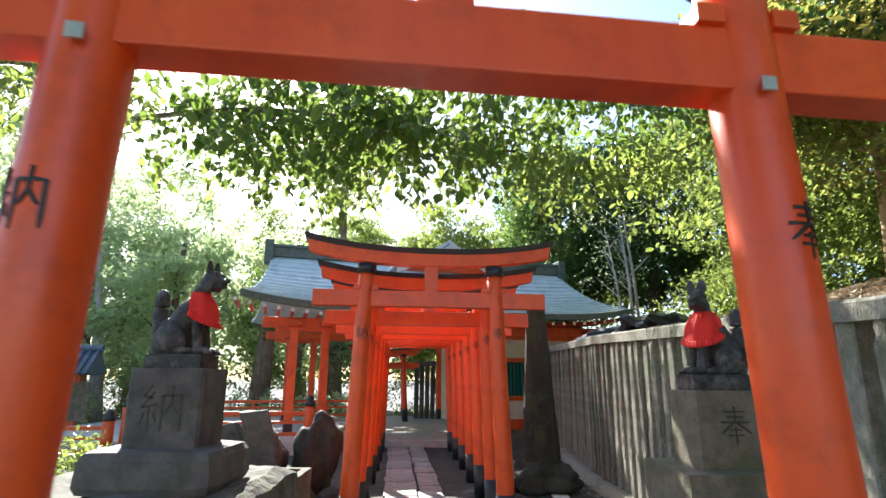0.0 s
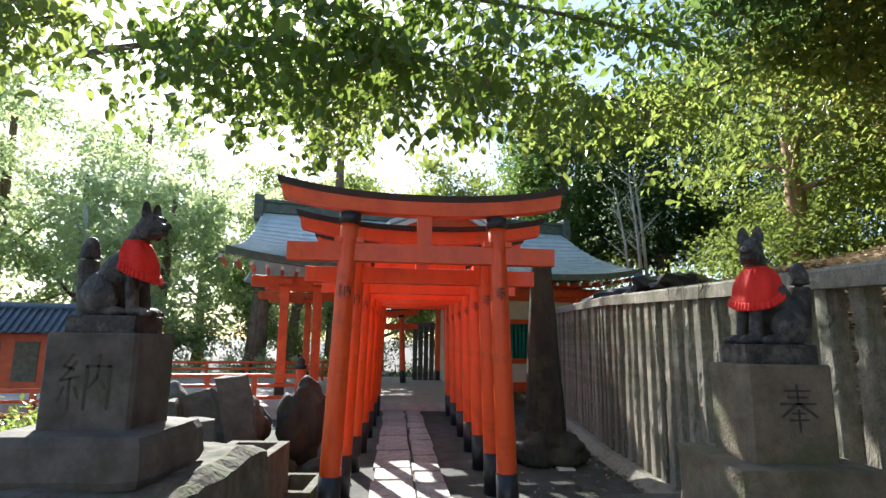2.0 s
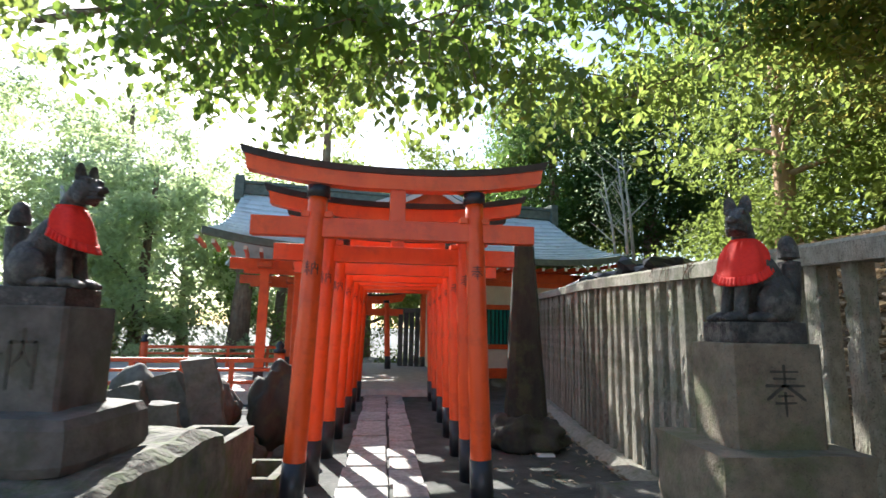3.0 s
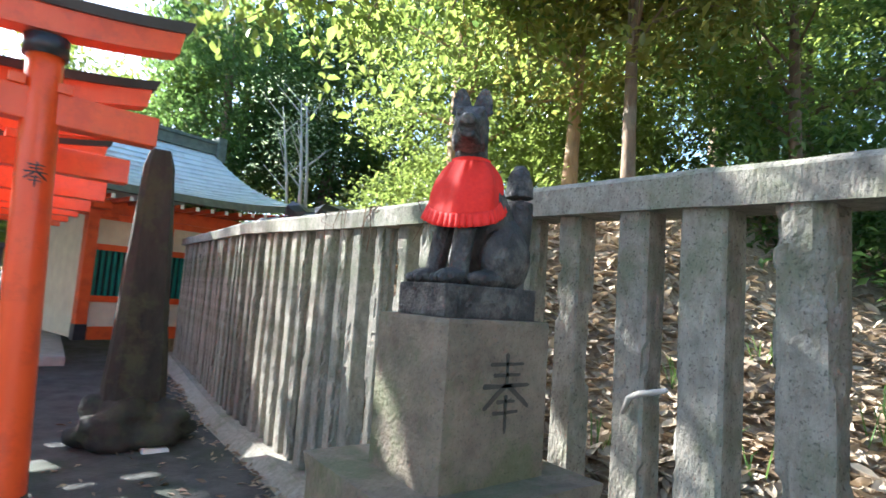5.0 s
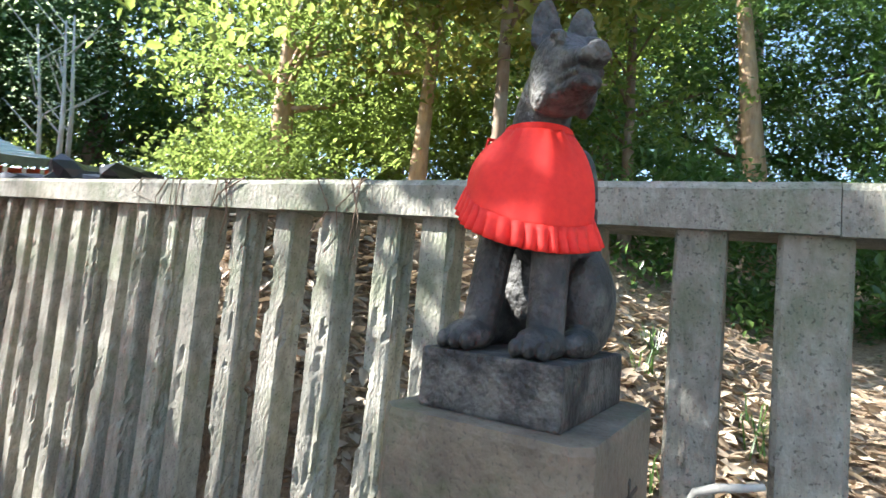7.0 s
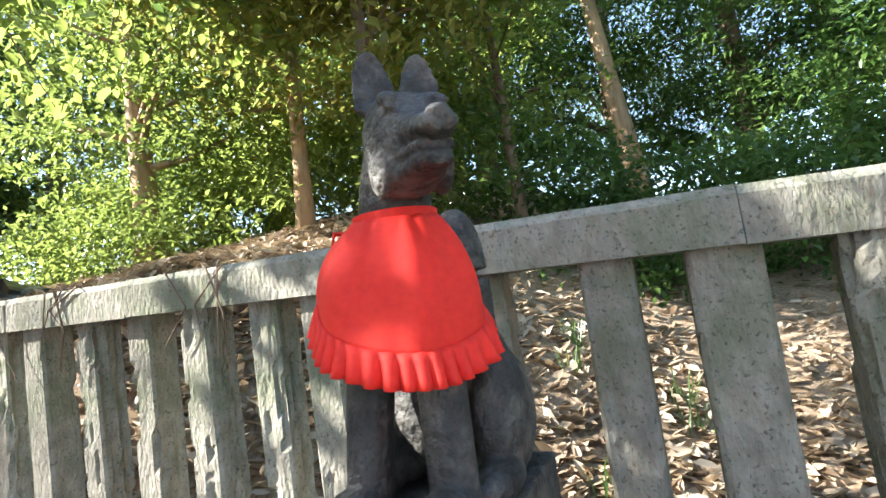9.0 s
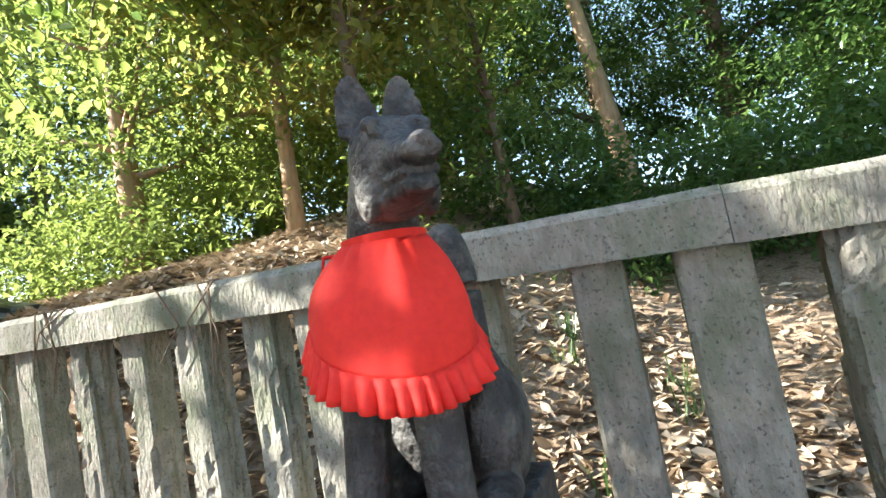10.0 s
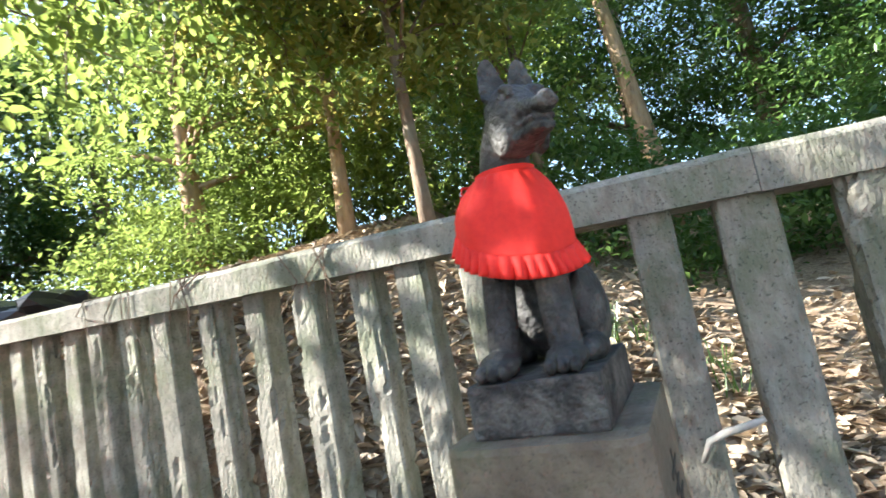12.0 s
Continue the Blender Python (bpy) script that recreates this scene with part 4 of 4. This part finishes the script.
def wall_building():
    t = thing("garden_gatehouse", "low vermilion building with blue grey tiled roof", "building")
    bm = bmesh.new()
    box(bm, -4, 0, 0, 4, 0.3, 1.7)
    part("wall", bm, VERM_OLD, t, "faded vermilion and grey panelled wall")
    for i in range(9):
        bm = bmesh.new()
        box(bm, -3.9 + i * 0.95, -0.03, 0.3, -3.3 + i * 0.95, 0.0, 1.4)
        part("wall_panel", bm, PEDESTAL, t)
    bm = bmesh.new()
    rings_mesh(bm, [[(-4.4, -0.7, 1.65), (-4.4, 0.15, 2.35), (-4.4, 1.0, 1.65), (-4.4, 0.15, 1.6)], [(4.4, -0.7, 1.65), (4.4, 0.15, 2.35), (4.4, 1.0, 1.65), (4.4, 0.15, 1.6)]])
    roof = part("roof", bm, TILE, t, "blue grey tiled roof")
    for i in range(45):
        x = -4.35 + i * 8.7 / 44
        bm = bmesh.new()
        tube(bm, [(x, -0.74, 1.67), (x, 0.13, 2.38)], [0.05, 0.05], 8)
        part("roof_tile", bm, TILE, roof, smooth=True)
    bm = bmesh.new()
    tube(bm, [(-4.45, 0.15, 2.4), (4.45, 0.15, 2.4)], [0.11, 0.11], 12)
    part("ridge", bm, TILE, roof)
    t.matrix_world = pose(-14.5, 15.5, GROUND, 0, 0, 14)


wall_building()


# ---- trees ----
def tree(label, base, height, lean, trunk_r, crown, size, mat, n_clump, per, spread, limbs=7, group="trees", seed=0, crown_from=0.45, bend=0.0, bark=None, flat=0.7):
    """A tapered trunk with limbs and a crown of leaf clumps. crown: half sizes."""
    t = thing("tree", label, "tree", group)
    r = random.Random(seed)
    b = Vector(base)
    top = b + Vector((lean[0], lean[1], height))
    pts, rad = [], []
    for i in range(9):
        u = i / 8
        p = b.lerp(top, u) + Vector((math.sin(u * 5 + seed) * bend, math.cos(u * 4 + seed) * bend, 0)) * u
        pts.append(p - Vector((0, 0, 0.15 if i == 0 else 0)))
        rad.append(trunk_r * (1.25 if i == 0 else 1.0) * (1 - 0.72 * u))
    bm = bmesh.new()
    tube(bm, pts, rad, 12)
    trunk = part("trunk", bm, bark or BARK, t, smooth=True)
    cc = b + Vector((lean[0], lean[1], 0)) * 0.8 + Vector((0, 0, height * (crown_from + 1) / 2))
    centres = []
    for i in range(limbs):
        u = crown_from + (0.97 - crown_from) * i / max(limbs - 1, 1)
        s = pts[0].lerp(pts[-1], u)
        an = r.uniform(0, math.tau)
        e = s + Vector((math.cos(an) * crown[0] * r.uniform(0.5, 0.95), math.sin(an) * crown[1] * r.uniform(0.5, 0.95), r.uniform(0.0, 0.25) * height))
        mid = s.lerp(e, 0.5) + Vector((0, 0, 0.06 * height * r.uniform(-0.3, 1)))
        bm = bmesh.new()
        tube(bm, [s, mid, e], [trunk_r * 0.4 * (1.1 - u), trunk_r * 0.25 * (1.1 - u), 0.01], 6)
        part("limb", bm, bark or BARK, t, smooth=True)
        for k in range(3):
            centres.append(mid.lerp(e, k / 2))
    for i in range(n_clump):
        a, z = r.uniform(0, math.tau), r.uniform(-1, 1)
        q = r.uniform(0.35, 1.0) ** 0.5 * math.sqrt(max(1 - z * z * 0.8, 0.05))
        centres.append(cc + Vector((math.cos(a) * q * crown[0], math.sin(a) * q * crown[1], z * crown[2])))
    leaves("crown", clump_points([tuple(c) for c in centres], per, spread, flat), size, mat, t)
    return t


# far woods behind the hall and the garden
def woods(label, specs, mat, size, spread, per, clumps):
    for i, (x, y, h, w) in enumerate(specs):
        tree(label, (x, y, hill(x, y)), h, (random.Random(i).uniform(-0.5, 0.5), 0), 0.16 + h * 0.015, (w, w, h * 0.42), size, mat, clumps, per, spread, 6, "far trees", int(abs(x) * 7 + y * 3), 0.2)


woods("tall tree beyond the garden, haze in its leaf colour", [(-11, 22, 7.5, 3), (-16, 25, 9, 4), (-7, 27, 8.5, 3.6), (-21, 20, 12, 4.5), (-14, 33, 11, 5), (-27, 28, 13, 5), (-22, 12, 10, 3.6), (-20, 25, 14, 4), (-27, 21, 15, 4.5), (-17, 31, 14, 4), (-30, 33, 17, 6)], LEAF_D, 0.3, 0.42, 110, 75)
woods("tall green tree beyond the shrine hall", [(-3, 29, 9, 4), (2, 27, 9, 4), (6, 24, 8.5, 3.6), (-8, 33, 11, 4.5)], LEAF_E, 0.27, 0.45, 140, 90)
woods("dark evergreen tree beside the shrine hall", [(7.8, 19, 7, 2.6), (5.2, 21, 8, 2.6)], LEAF_B, 0.2, 0.45, 160, 120)
woods("sunlit tree on the bank behind the fence", [(10, 10.5, 6.5, 2.6), (12, 14, 7, 3), (9.5, 17, 7, 2.8)], LEAF_E, 0.15, 0.4, 150, 110)
woods("dark tree on the wooded slope behind the fence", [(13, 6.8, 8, 3), (14.5, 1.2, 8, 3), (15.5, 8.5, 11, 4), (17, 4, 11, 4), (16, -1, 11, 4), (11, -2, 8, 3), (10, -6, 9, 3.4), (20, 12, 13, 5), (21, 4, 13, 5)], LEAF_B, 0.15, 0.4, 150, 105)

tree("slender leaning brown-barked tree on the slope", (12, 3.5, hill(12, 3.5)), 8.0, (0.0, 0.7), 0.24, (2.4, 2.4, 1.8), 0.12, LEAF_B, 70, 110, 0.3, seed=3, crown_from=0.68, bark=BARK_O)
tree("slender tree on the slope, sunlight in its orange bark", (6.5, 7.35, hill(6.5, 7.35)), 6.0, (0.2, -0.1), 0.11, (1.9, 1.9, 2.2), 0.13, LEAF_Y, 76, 81, 0.36, limbs=18, flat=0.22, seed=4, crown_from=0.3, bark=BARK_O)
tree("thin dark forked tree on the slope", (5.6, 5.75, hill(5.6, 5.75)), 5.5, (0.1, 0.1), 0.085, (1.8, 1.8, 2.0), 0.13, LEAF_Y, 76, 81, 0.36, limbs=18, flat=0.22, seed=5, crown_from=0.35)
tree("sunlit yellow green tree on the slope", (6.4, 9.9, hill(6.4, 9.9)), 5.0, (0.0, 0.1), 0.2, (2.0, 2.0, 2.2), 0.13, LEAF_C, 76, 81, 0.36, limbs=18, flat=0.22, seed=6, crown_from=0.3, bark=BARK_O)
tree("dark leafy tree on the slope", (8.0, 5.0, hill(8, 5)), 5.5, (0.0, 0.1), 0.09, (1.6, 1.6, 2.0), 0.12, LEAF_E, 68, 72, 0.36, limbs=18, flat=0.22, seed=8, crown_from=0.3)
# Added tree: its high crown keeps direct sun off the far fence.
tree("tall tree added beyond the hall to shade the fence", (-4.8, 26, GROUND), 16.0, (0, 0), 0.35, (2.2, 3.2, 2.6), 0.25, LEAF_E, 70, 40, 0.45, seed=21, crown_from=0.68)
# Two unseen trees added behind the camera to cut skylight in the shadows.
tree("unseen broad-crowned tree added behind the start of the path", (-3.5, -4.5, GROUND), 8.0, (0.5, 0.6), 0.2, (3.5, 3.2, 2.2), 0.16, LEAF_A, 110, 120, 0.4, seed=12, crown_from=0.5)
tree("unseen broad-crowned tree added by the fence", (4.8, -3.5, hill(4.8, -3.5)), 8.0, (-0.8, 0.8), 0.2, (3.2, 3.2, 2.2), 0.16, LEAF_B, 110, 120, 0.4, seed=13, crown_from=0.5)

# overhanging boughs near the camera
def bough(label, start, end, sag, n, per, spread, size, mat, seed, low=3.0):
    t = thing("overhanging_bough", label, "tree branch", "overhanging boughs")
    r = random.Random(seed)
    a, b = Vector(start), Vector(end)
    pts = [a.lerp(b, i / 10) + Vector((0, 0, sag * math.sin(math.pi * i / 10))) for i in range(11)]
    bm = bmesh.new()
    tube(bm, pts, [0.05 * (1 - 0.85 * i / 10) for i in range(11)], 8)
    stem = part("stem", bm, BARK, t, smooth=True)
    cs = []
    for i in range(n):
        u = r.uniform(2, 9.99)
        p = pts[int(u)].lerp(pts[int(u) + 1], u % 1)
        e = p + Vector((r.gauss(0, 0.6), r.gauss(0, 0.6), r.uniform(-1.25, 0.3)))
        e.z = max(e.z, low + 0.5 * r.random())
        m = p.lerp(e, 0.45) + Vector((0, 0, 0.16))
        bm = bmesh.new()
        tube(bm, [p, m, e], [0.012, 0.008, 0.003], 5)
        part("twig", bm, BARK, t)
        cs += [p.lerp(m, 0.6), m, m.lerp(e, 0.3), m.lerp(e, 0.6), m.lerp(e, 0.85), e]
    leaves("foliage", clump_points([tuple(c) for c in cs], per, spread), size, mat, t, droop=0.75, width=0.62, broad=True)
    return t


bough("broad-leaved bough hanging over the path", (-5.0, 7.6, 5.2), (0.4, 5.6, 4.0), 0.3, 75, 5, 0.12, 0.15, LEAF_A, 1)
bough("sunlit broad-leaved bough hanging over the gates", (-4, 10, 5.4), (2.2, 7.4, 4.6), 0.3, 80, 6, 0.15, 0.15, LEAF_E, 2, 3.4)
bough("high broad-leaved bough above the path", (5, 9, 6.0), (-1.8, 5.4, 4.8), 0.3, 58, 6, 0.16, 0.15, LEAF_A, 3, 3.4)
bough("leafy bough reaching from the slope over the fence", (7, 6.5, 5.4), (2.6, 7.6, 4.3), 0.3, 58, 7, 0.16, 0.12, LEAF_E, 4)
bough("dark leafy bough above the fence", (7.8, 5.0, 6.4), (3.3, 6.6, 5.3), 0.3, 85, 8, 0.2, 0.13, LEAF_B, 5, 4.7)
bough("leafy bough at the edge of the garden", (-7, 6.5, 5.4), (-3.6, 5.6, 4.4), 0.3, 30, 6, 0.15, 0.14, LEAF_E, 6, 3.6)


def stems(label, specs, bark, size, mat, per):
    """A clump of thin forked stems with light foliage."""
    t = thing("slender_tree", label, "tree", "trees")
    cs = []
    for x, y, x1, y1, h, rr in specs:
        z = hill(x, y)
        bm = bmesh.new()
        tube(bm, [(x, y, z - 0.1), ((x + x1) / 2 + 0.05, (y + y1) / 2, z + h * 0.5), (x1, y1, z + h)], [rr, rr * 0.75, rr * 0.25], 8)
        part("stem", bm, bark, t, smooth=True)
        for k in range(6):
            u = 0.4 + 0.1 * k
            s = Vector((x + (x1 - x) * u, y + (y1 - y) * u, z + h * u))
            e = s + Vector((math.sin(k * 2.4 + x) * 0.6, math.cos(k * 2.4 + x) * 0.6, 0.6))
            bm = bmesh.new()
            tube(bm, [s, e], [rr * 0.35, 0.006], 5)
            part("branch", bm, bark, t)
            cs += [tuple(e), tuple(s.lerp(e, 0.7))]
    leaves("crown", clump_points(cs, per, 0.28), size, mat, t)


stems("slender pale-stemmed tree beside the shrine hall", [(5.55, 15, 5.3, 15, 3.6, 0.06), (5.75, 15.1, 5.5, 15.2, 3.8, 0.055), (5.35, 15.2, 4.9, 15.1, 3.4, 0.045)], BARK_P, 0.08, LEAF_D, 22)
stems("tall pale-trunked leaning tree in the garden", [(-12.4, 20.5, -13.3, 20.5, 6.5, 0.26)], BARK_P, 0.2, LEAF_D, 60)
stems("large dark-trunked tree beyond the deck", [(-6.75, 21, -6.6, 21, 5.5, 0.45)], BARK, 0.2, LEAF_A, 120)

# shrubs
for i, (x, y, w, h, mt) in enumerate([(-4.6, 6.2, 0.9, 0.95, LEAF_E), (-3.8, 5.9, 0.5, 0.9, LEAF_E), (-4, 19.5, 1.6, 1.0, LEAF_D), (-6.5, 19.8, 1.6, 1.1, LEAF_D), (-9, 19.5, 1.6, 1.0, LEAF_D), (-4.2, 9.0, 0.5, 0.5, LEAF_A)]):
    pts = [(x + random.Random(i * 50 + k).gauss(0, w * 0.45), y + random.Random(i * 50 + k + 9).gauss(0, w * 0.45), GROUND + h * random.Random(i * 50 + k + 4).uniform(0.1, 1)) for k in range(40)]
    tagged(leaves("shrub", clump_points(pts, 30, 0.1), 0.07 if mt is LEAF_E else 0.12, mt), "low green garden shrub in the sun" if mt is LEAF_E else "clipped green shrub behind the railing", "shrub", "shrubs")

# hedges and undergrowth that close the view at the ground
def thicket(label, a, b_, h, w, n, size, mat, seed, group):
    r = random.Random(seed)
    pts = []
    for i in range(n):
        u = r.random()
        x, y = a[0] + (b_[0] - a[0]) * u + r.gauss(0, w), a[1] + (b_[1] - a[1]) * u + r.gauss(0, w)
        pts.append((x, y, hill(x, y) + h * r.uniform(0.0, 1.0)))
    return tagged(leaves("undergrowth", clump_points(pts, 60, 0.22), size, mat), label, "undergrowth", group, kind="stuff")


thicket("green hedge behind the deck", (-14, 22), (8, 24), 2.2, 0.7, 260, 0.14, LEAF_A, 1, "undergrowth")
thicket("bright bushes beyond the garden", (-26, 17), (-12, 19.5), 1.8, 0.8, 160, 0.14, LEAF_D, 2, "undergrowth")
thicket("dark woods filling the slope", (17, -14), (14.5, 9), 5.0, 1.4, 480, 0.2, LEAF_B, 7, "undergrowth")
thicket("dark bushes under the trees", (12, -9), (11.5, 1.5), 2.6, 0.8, 300, 0.15, LEAF_B, 8, "undergrowth")
thicket("dark undergrowth at the top of the slope", (9.5, -6), (8.6, 6.5), 1.8, 0.7, 480, 0.13, LEAF_B, 3, "undergrowth")
thicket("sunlit undergrowth on the bank", (7.8, 6.5), (7.4, 13), 1.5, 0.6, 300, 0.12, LEAF_E, 4, "undergrowth")
thicket("low bushes on the bank above the fence", (5.4, 8.6), (5.8, 12.5), 0.9, 0.4, 60, 0.1, LEAF_C, 5, "undergrowth")

# black netting heaped on the bank
bm = bmesh.new()
for i in range(12):
    y = 8.7 + i * 0.34
    boulder(bm, (3.75 + 0.3 * math.sin(i * 2.1), y, hill(3.75, y) + 0.1), (0.42, 0.32, 0.2 + 0.05 * math.sin(i)), i, 0.75, 3)
tagged(part("netting", bm, BLACK), "crumpled black netting heaped on the bank", "netting")

# broken stub of a branch wedged in the fence
bm = bmesh.new()
tube(bm, [(2.44, 3.54, 0.97), (2.43, 3.51, 1.03), (2.42, 3.46, 1.055), (2.42, 3.4, 1.07), (2.42, 3.355, 1.085)], [0.007, 0.011, 0.012, 0.011, 0.008], 9)
tagged(part("branch_stub", bm, BARK_P, smooth=True), "pale broken branch wedged between the fence posts", "branch")

# dry vine roots hanging from the rail
vine = thing("dry_vine", "thin dry vine roots hanging over the fence rail", "vine")
r = random.Random(77)
for i in range(14):
    y = r.uniform(4.6, 6.4)
    x = fence_x(y) - 0.008
    z = post_height(y) + 0.13
    ln = r.uniform(0.12, 0.34)
    bm = bmesh.new()
    tube(bm, [(x + 0.05, y, z + 0.012), (x, y + r.gauss(0, 0.03), z + 0.005), (x - 0.004, y + r.gauss(0, 0.05), z - ln * 0.5), (x - 0.002, y + r.gauss(0, 0.07), z - ln)], [0.004, 0.004, 0.003, 0.002], 5)
    part("root", bm, BARK, vine)

# grass tufts among the litter
r = random.Random(31)
bm = bmesh.new()
for i in range(16):
    cx, cy = r.uniform(3.3, 6.5), r.uniform(0.8, 4.6)
    for k in range(9):
        a = r.uniform(0, math.tau)
        p = Vector((cx + r.gauss(0, 0.05), cy + r.gauss(0, 0.05), hill(cx, cy)))
        d = Vector((math.cos(a), math.sin(a), 0))
        s = Vector((-d.y, d.x, 0)) * 0.006
        h = r.uniform(0.15, 0.38)
        v = [bm.verts.new(q) for q in (p - s, p + s, p + d * h * 0.25 + Vector((0, 0, h * 0.7)) + s * 0.8, p + d * h * 0.25 + Vector((0, 0, h * 0.7)) - s * 0.8, p + d * h * 0.7 + Vector((0, 0, h * 0.8)))]
        bm.faces.new((v[0], v[1], v[2], v[3]))
        bm.faces.new((v[3], v[2], v[4]))
tagged(part("grass_tufts", bm, LEAF_B), "thin green grass blades among the fallen leaves", "grass", kind="stuff")

# fallen leaves on the slope
pts = []
r = random.Random(5)
for i in range(22000):
    x, y = 2.9 + abs(r.gauss(0, 2.0)), r.uniform(-1, 12)
    pts.append((x, y, hill(x, y) + r.uniform(0.0, 0.06)))
tagged(leaves("fallen_leaves", pts, 0.15, DRYLEAF, width=0.38, flat=0.4, broad=True), "dry brown fallen leaves covering the slope", "leaf litter", kind="stuff")
pts = []
for i in range(420):
    y = r.uniform(4.5, 12.5)
    x = fence_x(y) - 0.12 - abs(r.gauss(0, 0.12))
    pts.append((x, y, GROUND + r.uniform(0.005, 0.03)))
for i in range(120):
    pts.append((r.uniform(0.9, 2.3), r.uniform(5, 9.5), GROUND + 0.01))
tagged(leaves("leaf_scatter", pts, 0.09, DRYLEAF, width=0.3, flat=0.25), "dry leaves and twigs along the kerb", "leaf litter", kind="stuff")
# Small leaf-like pale scrap, shaped as a thin rough block.
bm = bmesh.new()
rough_block(bm, 1.52, 7.72, GROUND, 1.76, 7.86, GROUND + 0.04, 0.02, 3, 0.02, 5)
tagged(part("pale_scrap", bm, WHITE), "pale flat leaf-like scrap on the ground", "stone")

# ---- paving ----
def paving():
    t = thing("pavement", "path of grey rectangular stone slabs in two rows", "pavement", kind="structure")
    r = random.Random(2)
    for col in (0, 1):
        y = 0.5 - 0.3 * col
        while y < 13.2:
            ln = r.uniform(0.36, 0.62)
            w0, w1 = (-0.45, 0.02) if col == 0 else (0.035, 0.38)
            bm = bmesh.new()
            box(bm, w0 + r.uniform(-0.02, 0.03), 0.008 + r.uniform(0, 0.012), -0.06, w1 - r.uniform(-0.005, 0.03), ln - 0.008 - r.uniform(0, 0.012), 0.035 + r.uniform(0, 0.014), 0.014)
            ob = part("paving_slab", bm, SLAB, t)
            ob.matrix_world = pose(-0.1 - 0.075 * (y - 5), y, GROUND, r.uniform(-0.5, 0.5), r.uniform(-0.5, 0.5), 4.3 + r.uniform(-0.8, 0.8))
            y += ln


paving()
